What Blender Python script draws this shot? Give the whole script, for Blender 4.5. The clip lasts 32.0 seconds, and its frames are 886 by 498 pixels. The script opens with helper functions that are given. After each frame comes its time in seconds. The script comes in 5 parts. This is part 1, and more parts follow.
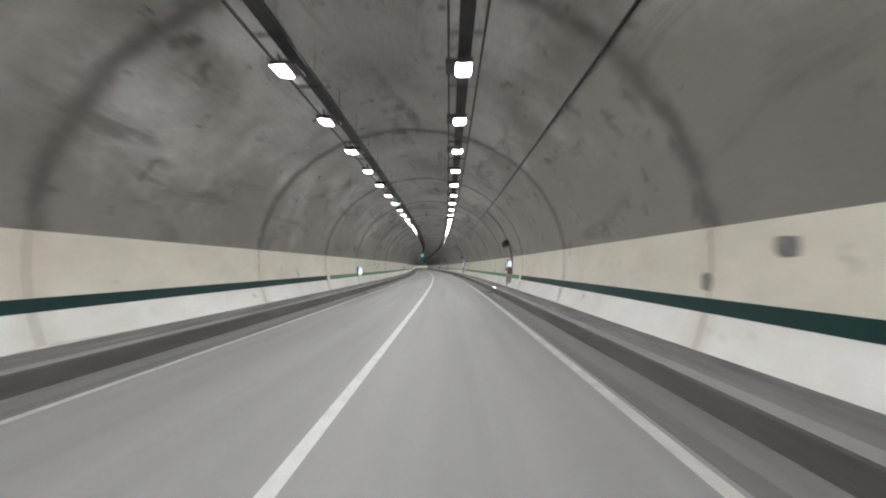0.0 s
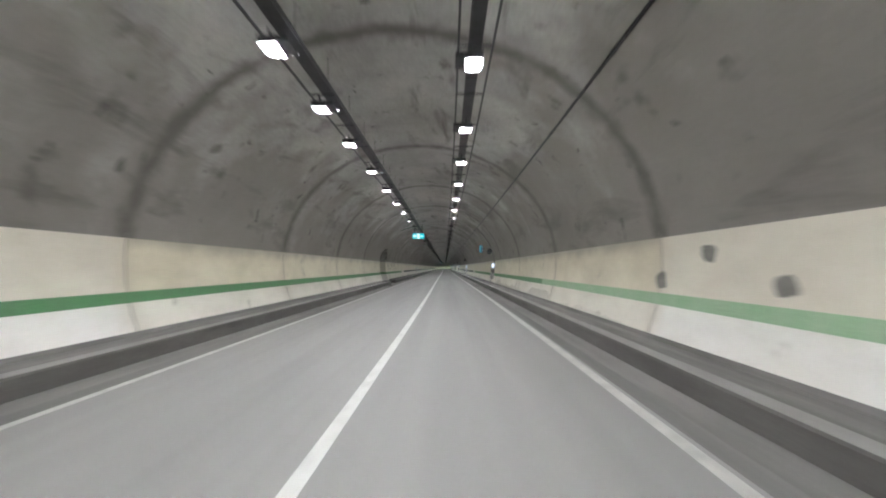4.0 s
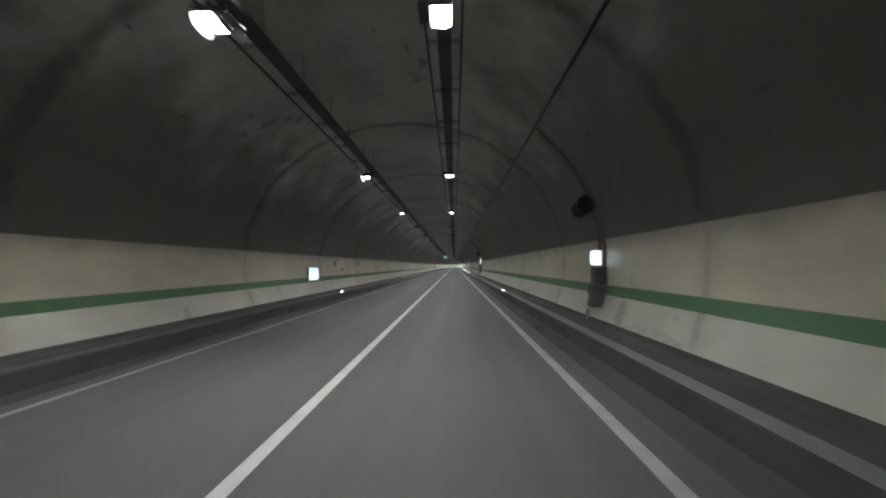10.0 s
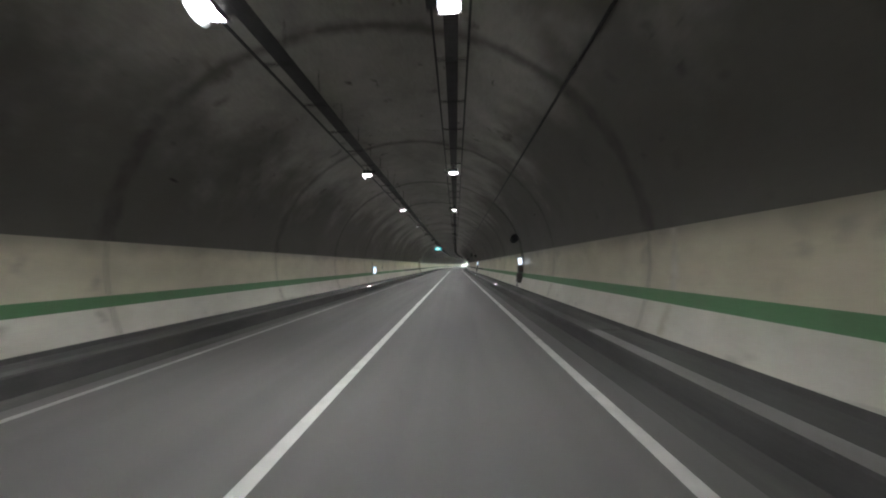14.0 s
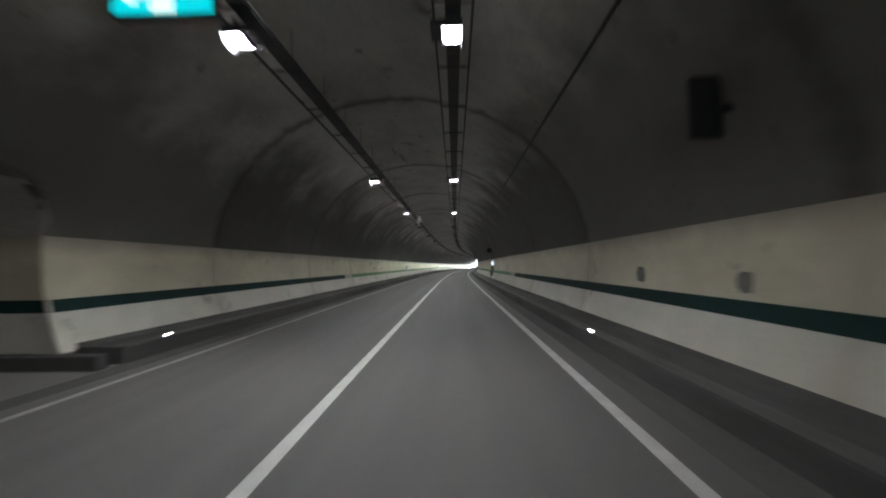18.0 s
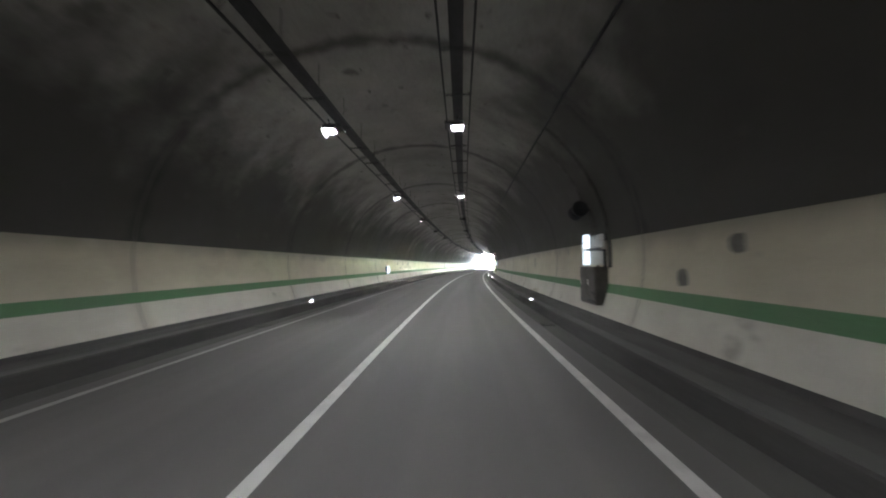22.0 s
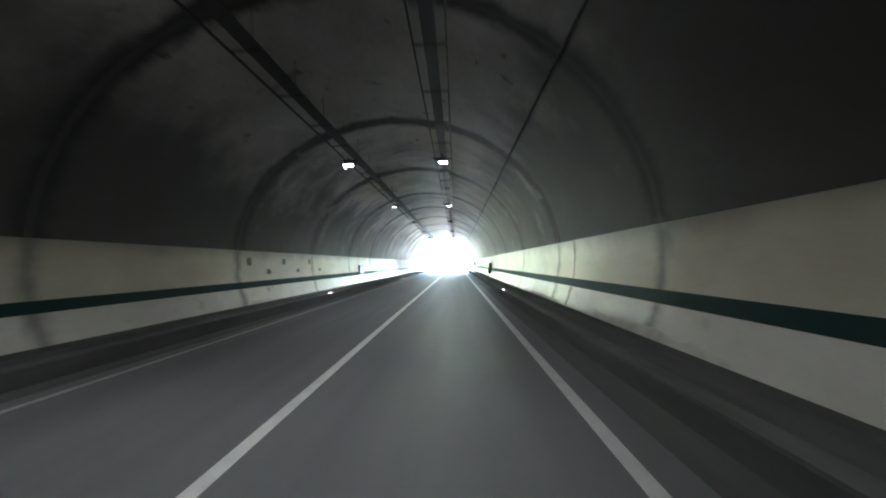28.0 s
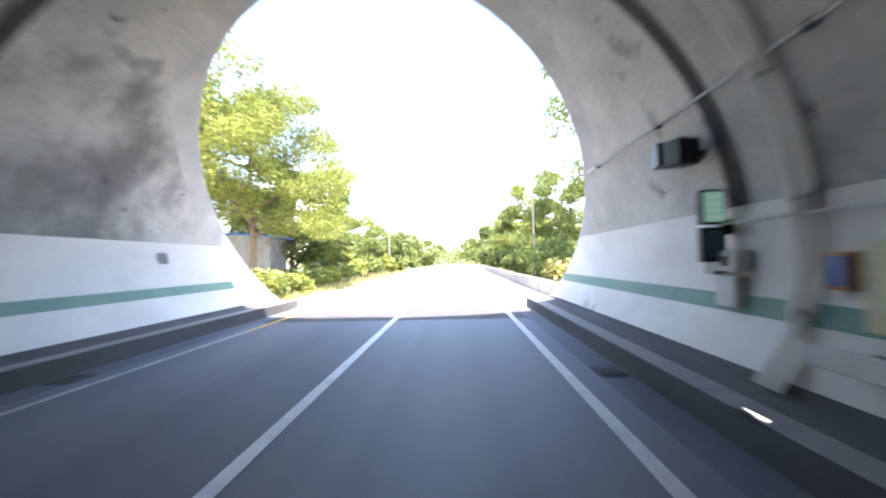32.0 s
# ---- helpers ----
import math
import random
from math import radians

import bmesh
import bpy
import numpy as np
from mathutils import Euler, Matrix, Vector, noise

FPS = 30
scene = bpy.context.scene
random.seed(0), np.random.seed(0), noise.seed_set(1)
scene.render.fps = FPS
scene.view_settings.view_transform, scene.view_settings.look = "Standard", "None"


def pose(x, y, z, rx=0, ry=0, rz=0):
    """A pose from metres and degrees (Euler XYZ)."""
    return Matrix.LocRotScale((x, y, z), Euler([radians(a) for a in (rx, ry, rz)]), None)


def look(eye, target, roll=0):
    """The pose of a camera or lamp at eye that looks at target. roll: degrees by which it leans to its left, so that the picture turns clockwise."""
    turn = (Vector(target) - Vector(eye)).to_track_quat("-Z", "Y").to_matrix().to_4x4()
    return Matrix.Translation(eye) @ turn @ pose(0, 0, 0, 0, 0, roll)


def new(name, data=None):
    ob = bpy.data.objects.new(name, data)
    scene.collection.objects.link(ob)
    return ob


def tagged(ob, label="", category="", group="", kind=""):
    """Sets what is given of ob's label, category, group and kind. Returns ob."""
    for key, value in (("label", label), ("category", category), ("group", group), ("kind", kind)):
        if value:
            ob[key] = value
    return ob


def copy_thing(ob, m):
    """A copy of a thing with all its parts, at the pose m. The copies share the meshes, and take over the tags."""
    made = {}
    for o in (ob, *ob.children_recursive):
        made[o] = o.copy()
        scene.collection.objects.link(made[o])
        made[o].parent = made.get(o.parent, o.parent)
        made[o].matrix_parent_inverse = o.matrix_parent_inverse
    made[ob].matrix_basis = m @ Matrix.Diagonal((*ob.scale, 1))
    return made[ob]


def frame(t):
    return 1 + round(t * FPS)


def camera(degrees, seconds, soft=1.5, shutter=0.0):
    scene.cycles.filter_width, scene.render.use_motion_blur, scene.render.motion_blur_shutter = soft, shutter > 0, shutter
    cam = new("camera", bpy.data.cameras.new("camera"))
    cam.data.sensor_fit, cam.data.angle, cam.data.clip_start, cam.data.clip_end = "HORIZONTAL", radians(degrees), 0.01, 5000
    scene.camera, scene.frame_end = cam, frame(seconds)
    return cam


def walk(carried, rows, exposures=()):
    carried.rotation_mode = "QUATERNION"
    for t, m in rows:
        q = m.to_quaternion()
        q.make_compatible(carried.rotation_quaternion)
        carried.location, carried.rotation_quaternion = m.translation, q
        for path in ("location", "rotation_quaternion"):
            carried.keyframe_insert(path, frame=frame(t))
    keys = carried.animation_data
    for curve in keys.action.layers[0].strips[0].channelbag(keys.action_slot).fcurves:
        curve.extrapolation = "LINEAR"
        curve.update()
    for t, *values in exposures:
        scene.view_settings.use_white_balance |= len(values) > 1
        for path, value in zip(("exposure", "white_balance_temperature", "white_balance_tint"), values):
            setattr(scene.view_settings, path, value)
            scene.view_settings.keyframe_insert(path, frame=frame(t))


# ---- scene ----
# ---- the tunnel's line: distance s along it, x to the right of its middle, z up ----
STEP = 1.0
S_MIN, S_MAX = -60, 1500


def bend(s):
    """Curvature of the tunnel, to the right, at the distance s."""
    def ramp(a, b):
        return min(1.0, max(0.0, (s - a) / (b - a)))
    left = 0.00069 * (ramp(0, 20) - ramp(95, 125))
    right = 0.00090 * (ramp(400, 480) - ramp(555, 610))
    return right - left


LINE, _h, _p = {}, 0.0, [0.0, 0.0]
for _i in range(0, S_MAX + 1):
    LINE[_i] = (_p[0], _p[1], _h)
    _h2 = _h + bend(_i + 0.5) * STEP
    _p = [_p[0] + math.sin((_h + _h2) / 2), _p[1] + math.cos((_h + _h2) / 2)]
    _h = _h2
for _i in range(-1, S_MIN - 1, -1):
    LINE[_i] = (0.0, float(_i), 0.0)


def at(s):
    i = int(math.floor(s))
    a, b, f = LINE[i], LINE[min(i + 1, S_MAX)], s - i
    return [a[k] * (1 - f) + b[k] * f for k in range(3)]


def spot(s, x=0.0, z=0.0):
    """The place at s along the tunnel, x right of its middle, z up."""
    px, py, h = at(s)
    return Vector((px + x * math.cos(h), py - x * math.sin(h), z))


def stand(s, x=0.0, z=0.0, turn=0.0):
    """Pose with +y along the tunnel and +x to the right; turn: degrees to the left."""
    px, py, h = at(s)
    return Matrix.Translation(spot(s, x, z)) @ Matrix.Rotation(-h + radians(turn), 4, "Z")


# ---- camera: a car in the right-hand lane ----
FIELD = 89.56
FOCAL = 784 / math.tan(radians(FIELD / 2))
EYE_Z = 1.70
# seconds, metres right of the tunnel's middle, aim to the left and up (in 1/FOCAL), lean
DRIVE = [
    (0, 1.369, 12.0, 30.7, -0.10),
    (1, 1.382, 7.0, 30.6, -0.18),
    (2, 1.396, 9.0, 30.9, -0.15),
    (3, 1.298, 14.1, 31.4, -0.02),
    (6, 1.256, 21.0, 34.3, -0.01),
    (7, 1.240, 25.2, 31.7, -0.05),
    (8, 1.404, 18.4, 33.3, -0.08),
    (9, 1.656, 17.9, 32.0, -0.41),
    (10, 1.790, 20.0, 29.6, -0.66),
    (11, 1.723, 22.1, 29.2, -0.81),
    (12, 1.705, 20.9, 28.7, -0.84),
    (13, 1.795, 17.5, 30.5, -0.97),
    (14, 1.671, 22.1, 28.6, -0.94),
    (17, 1.757, 20.6, 31.4, -0.97),
    (18, 1.637, 20.5, 29.3, -0.73),
    (19, 1.640, 22.6, 30.2, -0.77),
    (20, 1.690, 22.2, 28.8, -1.16),
    (21, 1.737, 19.5, 31.4, -0.96),
    (22, 1.661, 25.8, 29.2, -0.68),
    (23, 1.535, 33.3, 28.5, -0.68),
    (24, 1.548, 27.2, 29.7, -0.78),
    (27, 1.715, 20.3, 29.3, -1.03),
    (28, 2.028, 20.0, 25.6, -1.19),
    (29, 2.019, 25.7, 27.4, -1.24),
    (30, 1.826, 23.7, 24.5, -1.23),
    (31, 1.835, 26.4, 25.4, -1.11),
    (32, 1.909, 26.4, 20.6, -1.32),
]


PACE = [(0, 22.0), (10, 21.5), (16, 20.8), (22, 20.4), (27, 19.4), (32.5, 19.4)]    # seconds, metres a second


def gone(t):
    """Metres driven after t seconds."""
    s = 0.0
    for (a, u), (b, v) in zip(PACE, PACE[1:]):
        if t > a:
            e = min(t, b)
            s += (u + (u + (v - u) * (e - a) / (b - a))) / 2 * (e - a)
    return s


cam = camera(FIELD, 32.0, 2.0, 0.28)
ROWS = []
for t, x, left, up, lean in DRIVE:
    a, b = math.atan(left / FOCAL), math.atan(up / FOCAL)
    h = at(gone(t))[2] - a
    eye = spot(gone(t), x, EYE_Z)
    aim = Vector((math.sin(h) * math.cos(b), math.cos(h) * math.cos(b), math.sin(b)))
    ROWS.append((t, look(eye, eye + aim, lean)))
walk(cam, ROWS, [(0, 6.2, 6400, 12), (2, 6.5, 6350, 12), (3, 6.5, 6350, 12), (5.5, 7.1, 6350, 11), (6, 6.9, 6350, 11), (7, 6.92, 6450, 11), (8, 6.85, 6400, 10), (9, 6.75, 6400, 9), (10, 6.95, 6400, 10), (11, 6.85, 6400, 10), (13, 7.1, 6350, 10), (14, 7.05, 6500, 11), (15.5, 6.9, 6400, 10), (17, 6.45, 6400, 10), (18, 6.8, 6400, 11), (19, 7.05, 6450, 12), (22, 7.1, 6430, 12), (23, 6.95, 6350, 9), (24, 6.9, 6400, 10), (26.5, 6.65, 6300, 8), (27, 6.2, 6300, 7), (28, 6.05, 6200, 7), (29, 5.85, 6250, 9), (30, 5.5, 6350, 12), (31, 4.85, 6500, 16), (31.5, 4.18, 6600, 17), (32, 2.95, 6750, 19)])


# ---- daylight ----
SUN_UP, SUN_FROM = 47.0, -14.0
EXIT = 681.0          # where the walls end at the ground, beyond the slanted portal
end_h = at(EXIT)[2]
world = bpy.data.worlds.new("sky")
scene.world = world
world.use_nodes = True
wt = world.node_tree
sky = wt.nodes.new("ShaderNodeTexSky")
sky.sky_type, sky.sun_disc = "NISHITA", False
sky.sun_elevation = radians(SUN_UP)
sun_way = end_h + math.pi + radians(SUN_FROM)      # compass bearing from which the sun shines
sky.sun_rotation = sun_way
wt.links.new(sky.outputs[0], wt.nodes["Background"].inputs[0])
wt.nodes["Background"].inputs[1].default_value = 0.15
sun = new("sun", bpy.data.lights.new("sun", "SUN"))
sun.data.energy, sun.data.angle, sun.data.color = 5.0, radians(0.5), (1.0, 0.95, 0.87)
sun.matrix_basis = look((0, 0, 60), (-math.sin(sun_way) * math.cos(radians(SUN_UP)), -math.cos(sun_way) * math.cos(radians(SUN_UP)), 60 - math.sin(radians(SUN_UP))))


# ---- materials ----
def shade(name, colour, rough=0.8, metal=0.0, second=None, scale=3.0, grain=60.0, bump=0.15, spec=0.4, contrast=(0.35, 0.65), stretch=(1, 1, 1), along=False, joint=None, speck=0.35, relief=0.02, spots=None, nicks=None, turns=None, joint_wide=0.48, joint_deep=0.75, joint_core=0.0, flank=None, dingy=None, fringe=None, fine_detail=7, streaks=None):
    """A surface with stains at one scale and grain at another. along: laid out along the tunnel; turns: pairs of
    distances between which the colour shifts, and the tint it takes; joint: colour of the grime beside casting joints;
    flank: dark tone of the vault's flanks, soot and painted shade in one, how much of it and how blotchy; dingy:
    browner tint above the guide stripe; fringe: dark smear over the paint's upper edge; streaks: colour of the sooty
    smears along the bore and their cut-off.
    """
    m = bpy.data.materials.new(name)
    m.use_nodes = True
    n, l = m.node_tree.nodes, m.node_tree.links
    p = n["Principled BSDF"]
    p.inputs["Metallic"].default_value = metal
    p.inputs["Specular IOR Level"].default_value = spec
    where = n.new("ShaderNodeUVMap" if along else "ShaderNodeNewGeometry")
    spot_out = where.outputs["UV" if along else "Position"]
    fit = n.new("ShaderNodeMapping")
    fit.inputs["Scale"].default_value = stretch
    l.new(spot_out, fit.inputs["Vector"])
    big = n.new("ShaderNodeTexNoise")
    big.inputs["Scale"].default_value, big.inputs["Detail"].default_value, big.inputs["Roughness"].default_value = scale, fine_detail, 0.65
    fine = n.new("ShaderNodeTexNoise")
    fine.inputs["Scale"].default_value, fine.inputs["Detail"].default_value = grain, 3
    l.new(fit.outputs[0], big.inputs["Vector"])
    l.new(spot_out, fine.inputs["Vector"])
    ramp = n.new("ShaderNodeMapRange")
    ramp.inputs["From Min"].default_value, ramp.inputs["From Max"].default_value = contrast
    l.new(big.outputs["Fac"], ramp.inputs["Value"])
    mix = n.new("ShaderNodeMix")
    mix.data_type = "RGBA"
    second = second or tuple(c * 0.7 for c in colour)
    mix.inputs["A"].default_value, mix.inputs["B"].default_value = (*colour, 1), (*second, 1)
    l.new(ramp.outputs[0], mix.inputs["Factor"])
    dots = n.new("ShaderNodeMix")
    dots.data_type, dots.blend_type = "RGBA", "OVERLAY"
    dots.inputs["Factor"].default_value = speck
    l.new(mix.outputs["Result"], dots.inputs["A"])
    l.new(fine.outputs["Fac"], dots.inputs["B"])
    out = dots.outputs["Result"]
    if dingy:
        # the paint above the stripe is browner than the paint at the foot
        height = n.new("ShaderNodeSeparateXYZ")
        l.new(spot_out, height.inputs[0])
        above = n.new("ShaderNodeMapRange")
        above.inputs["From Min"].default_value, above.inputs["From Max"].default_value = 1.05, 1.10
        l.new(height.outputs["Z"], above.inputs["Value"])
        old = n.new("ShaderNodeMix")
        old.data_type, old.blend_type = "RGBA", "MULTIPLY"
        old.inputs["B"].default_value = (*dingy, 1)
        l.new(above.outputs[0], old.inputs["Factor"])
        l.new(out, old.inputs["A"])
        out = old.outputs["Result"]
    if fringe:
        # ragged darker band over the paint's upper edge
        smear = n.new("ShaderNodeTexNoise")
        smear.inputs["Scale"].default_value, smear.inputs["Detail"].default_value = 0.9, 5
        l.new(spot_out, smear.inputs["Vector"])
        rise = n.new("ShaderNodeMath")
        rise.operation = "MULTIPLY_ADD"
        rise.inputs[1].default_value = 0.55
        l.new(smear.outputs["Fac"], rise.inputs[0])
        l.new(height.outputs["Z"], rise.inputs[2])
        edge_dark = n.new("ShaderNodeMapRange")
        edge_dark.interpolation_type = "SMOOTHSTEP"
        edge_dark.inputs["From Min"].default_value, edge_dark.inputs["From Max"].default_value = 2.18, 2.66
        edge_dark.inputs["To Max"].default_value = fringe[3]
        l.new(rise.outputs[0], edge_dark.inputs["Value"])
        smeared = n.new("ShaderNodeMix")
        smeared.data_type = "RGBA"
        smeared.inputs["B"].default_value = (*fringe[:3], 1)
        l.new(edge_dark.outputs[0], smeared.inputs["Factor"])
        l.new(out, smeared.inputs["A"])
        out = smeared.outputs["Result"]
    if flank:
        # blotchy soot and painted-in shade on the flanks, thinning out towards the crown
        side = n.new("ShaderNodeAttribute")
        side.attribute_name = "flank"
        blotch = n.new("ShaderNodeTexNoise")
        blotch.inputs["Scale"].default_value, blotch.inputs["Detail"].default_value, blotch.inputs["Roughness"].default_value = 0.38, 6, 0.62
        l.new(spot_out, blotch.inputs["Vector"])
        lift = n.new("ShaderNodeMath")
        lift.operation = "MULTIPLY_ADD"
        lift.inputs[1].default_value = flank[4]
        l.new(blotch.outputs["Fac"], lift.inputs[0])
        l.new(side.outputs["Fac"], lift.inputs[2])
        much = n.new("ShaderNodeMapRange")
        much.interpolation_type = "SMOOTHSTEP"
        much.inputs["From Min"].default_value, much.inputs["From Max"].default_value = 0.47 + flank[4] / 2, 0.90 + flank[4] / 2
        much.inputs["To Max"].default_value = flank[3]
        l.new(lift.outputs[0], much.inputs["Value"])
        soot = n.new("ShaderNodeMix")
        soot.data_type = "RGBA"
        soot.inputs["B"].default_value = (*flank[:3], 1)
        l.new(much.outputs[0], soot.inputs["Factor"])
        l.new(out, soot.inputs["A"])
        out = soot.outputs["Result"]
    if joint:
        mark = n.new("ShaderNodeAttribute")
        mark.attribute_name = "joint"
        ragged = n.new("ShaderNodeTexNoise")
        ragged.inputs["Scale"].default_value, ragged.inputs["Detail"].default_value = 2.2, 5
        l.new(where.outputs["UV" if along else "Position"], ragged.inputs["Vector"])
        wide = n.new("ShaderNodeMath")
        wide.operation = "MULTIPLY_ADD"
        wide.inputs[1].default_value, wide.inputs[2].default_value = -0.7, 0.32
        l.new(ragged.outputs["Fac"], wide.inputs[0])
        off = n.new("ShaderNodeMath")
        off.operation = "ADD"
        l.new(mark.outputs["Fac"], off.inputs[0])
        l.new(wide.outputs[0], off.inputs[1])
        grime = n.new("ShaderNodeMapRange")
        grime.inputs["From Min"].default_value, grime.inputs["From Max"].default_value = joint_core, joint_wide
        grime.inputs["To Min"].default_value, grime.inputs["To Max"].default_value = joint_deep, 0.0
        l.new(off.outputs[0], grime.inputs["Value"])
        dirt = n.new("ShaderNodeMix")
        dirt.data_type = "RGBA"
        dirt.inputs["B"].default_value = (*joint, 1)
        l.new(grime.outputs[0], dirt.inputs["Factor"])
        l.new(out, dirt.inputs["A"])
        out = dirt.outputs["Result"]
    if streaks:
        # smears of soot drawn out along the bore
        drawn = n.new("ShaderNodeMapping")
        drawn.inputs["Scale"].default_value = (0.9, 0.22, 0.9)
        l.new(spot_out, drawn.inputs["Vector"])
        smoke = n.new("ShaderNodeTexNoise")
        smoke.inputs["Scale"].default_value, smoke.inputs["Detail"].default_value, smoke.inputs["Roughness"].default_value, smoke.inputs["Distortion"].default_value = 1.0, 6, 0.62, 0.5
        l.new(drawn.outputs[0], smoke.inputs["Vector"])
        dense = n.new("ShaderNodeMapRange")
        dense.inputs["From Min"].default_value, dense.inputs["From Max"].default_value = streaks[3], streaks[3] + 0.11
        dense.inputs["To Max"].default_value = 0.72
        l.new(smoke.outputs["Fac"], dense.inputs["Value"])
        smears = n.new("ShaderNodeMix")
        smears.data_type = "RGBA"
        smears.inputs["B"].default_value = (*streaks[:3], 1)
        l.new(dense.outputs[0], smears.inputs["Factor"])
        l.new(out, smears.inputs["A"])
        out = smears.outputs["Result"]
    if spots:
        small = n.new("ShaderNodeTexNoise")
        small.inputs["Scale"].default_value, small.inputs["Detail"].default_value, small.inputs["Roughness"].default_value = 0.8, 4, 0.6
        l.new(spot_out, small.inputs["Vector"])
        cutoff = n.new("ShaderNodeMapRange")
        cutoff.inputs["From Min"].default_value, cutoff.inputs["From Max"].default_value = spots[3], spots[3] + 0.06
        cutoff.inputs["To Max"].default_value = 0.75
        l.new(small.outputs["Fac"], cutoff.inputs["Value"])
        mark2 = n.new("ShaderNodeMix")
        mark2.data_type = "RGBA"
        mark2.inputs["B"].default_value = (*spots[:3], 1)
        l.new(cutoff.outputs[0], mark2.inputs["Factor"])
        l.new(out, mark2.inputs["A"])
        out = mark2.outputs["Result"]
    if nicks:
        # short dark scars and seep marks
        turn = n.new("ShaderNodeMapping")
        turn.inputs["Scale"].default_value = (1.0, 1.0, 0.5)
        l.new(spot_out, turn.inputs["Vector"])
        scar = n.new("ShaderNodeTexNoise")
        scar.inputs["Scale"].default_value, scar.inputs["Detail"].default_value, scar.inputs["Distortion"].default_value = 2.6, 2, 0.6
        l.new(turn.outputs[0], scar.inputs["Vector"])
        cut2 = n.new("ShaderNodeMapRange")
        cut2.inputs["From Min"].default_value, cut2.inputs["From Max"].default_value = nicks, nicks + 0.03
        cut2.inputs["To Max"].default_value = 0.8
        l.new(scar.outputs["Fac"], cut2.inputs["Value"])
        mark3 = n.new("ShaderNodeMix")
        mark3.data_type = "RGBA"
        mark3.inputs["B"].default_value = (0.06, 0.055, 0.05, 1)
        l.new(cut2.outputs[0], mark3.inputs["Factor"])
        l.new(out, mark3.inputs["A"])
        out = mark3.outputs["Result"]
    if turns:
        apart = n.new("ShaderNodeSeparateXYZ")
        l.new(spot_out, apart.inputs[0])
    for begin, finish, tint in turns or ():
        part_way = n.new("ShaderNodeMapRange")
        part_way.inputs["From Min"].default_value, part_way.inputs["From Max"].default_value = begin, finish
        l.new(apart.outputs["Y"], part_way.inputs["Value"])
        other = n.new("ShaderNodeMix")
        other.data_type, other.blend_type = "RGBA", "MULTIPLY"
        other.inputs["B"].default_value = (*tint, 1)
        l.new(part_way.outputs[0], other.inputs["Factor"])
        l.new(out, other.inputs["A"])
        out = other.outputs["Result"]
    l.new(out, p.inputs["Base Color"])
    rr = n.new("ShaderNodeMapRange")
    rr.inputs["To Min"].default_value, rr.inputs["To Max"].default_value = max(0.02, rough - 0.12), min(1, rough + 0.1)
    l.new(big.outputs["Fac"], rr.inputs["Value"])
    l.new(rr.outputs[0], p.inputs["Roughness"])
    if bump:
        b = n.new("ShaderNodeBump")
        b.inputs["Strength"].default_value, b.inputs["Distance"].default_value = bump, relief
        l.new(fine.outputs["Fac"], b.inputs["Height"])
        l.new(b.outputs[0], p.inputs["Normal"])
    return m


def glow(name, colour, power, base=(0.7, 0.7, 0.7)):
    m = bpy.data.materials.new(name)
    m.use_nodes = True
    p = m.node_tree.nodes["Principled BSDF"]
    p.inputs["Base Color"].default_value = (*base, 1)
    p.inputs["Emission Color"].default_value = (*colour, 1)
    p.inputs["Emission Strength"].default_value = power
    return m


def foliage(name, light, dark, through_light=0.35):
    """Leaves, each of its own green, that let some light through."""
    m = bpy.data.materials.new(name)
    m.use_nodes = True
    n, l = m.node_tree.nodes, m.node_tree.links
    p = n["Principled BSDF"]
    g = n.new("ShaderNodeNewGeometry")
    mix = n.new("ShaderNodeMix")
    mix.data_type = "RGBA"
    mix.inputs["A"].default_value, mix.inputs["B"].default_value = (*light, 1), (*dark, 1)
    l.new(g.outputs["Random Per Island"], mix.inputs["Factor"])
    l.new(mix.outputs["Result"], p.inputs["Base Color"])
    p.inputs["Roughness"].default_value = 0.55
    thin = n.new("ShaderNodeBsdfTranslucent")
    l.new(mix.outputs["Result"], thin.inputs["Color"])
    both = n.new("ShaderNodeMixShader")
    both.inputs[0].default_value = through_light
    l.new(p.outputs[0], both.inputs[1])
    l.new(thin.outputs[0], both.inputs[2])
    l.new(both.outputs[0], n["Material Output"].inputs["Surface"])
    return m


LAMP_POWER = 3.0
# darker deep in; the blue near the portal is sky reflection painted in
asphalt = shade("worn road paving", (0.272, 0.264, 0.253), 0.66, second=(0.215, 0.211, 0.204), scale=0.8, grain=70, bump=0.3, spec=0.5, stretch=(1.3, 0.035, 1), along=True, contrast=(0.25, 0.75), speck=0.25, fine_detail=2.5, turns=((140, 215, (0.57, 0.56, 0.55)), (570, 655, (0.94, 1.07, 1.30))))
# paler asphalt outside: sunlight put into the colour, more bounce into the bore
road_sunlit = shade("asphalt paled for sunlight", (0.42, 0.41, 0.40), 0.8, second=(0.34, 0.335, 0.325), scale=1.0, grain=70, bump=0.3, stretch=(1.3, 0.035, 1), along=True, contrast=(0.25, 0.75), speck=0.25)
stain_wash = shade("grey-brown spray film", (0.52, 0.495, 0.44), 0.85, second=(0.64, 0.612, 0.545), scale=2.0, grain=30, bump=0.1, contrast=(0.3, 0.7))
stain_deep = shade("seep stain dark", (0.27, 0.235, 0.18), 0.9, second=(0.40, 0.36, 0.29), scale=3.0, grain=20, bump=0.1, contrast=(0.3, 0.75))
stain_brown = shade("brown splash grime", (0.52, 0.475, 0.395), 0.8, second=(0.66, 0.625, 0.55), scale=3.5, grain=40, bump=0.1, contrast=(0.4, 0.6))
stain_grey = shade("grey splash grime", (0.55, 0.525, 0.47), 0.8, second=(0.68, 0.65, 0.58), scale=3.0, grain=40, bump=0.1, contrast=(0.4, 0.6))
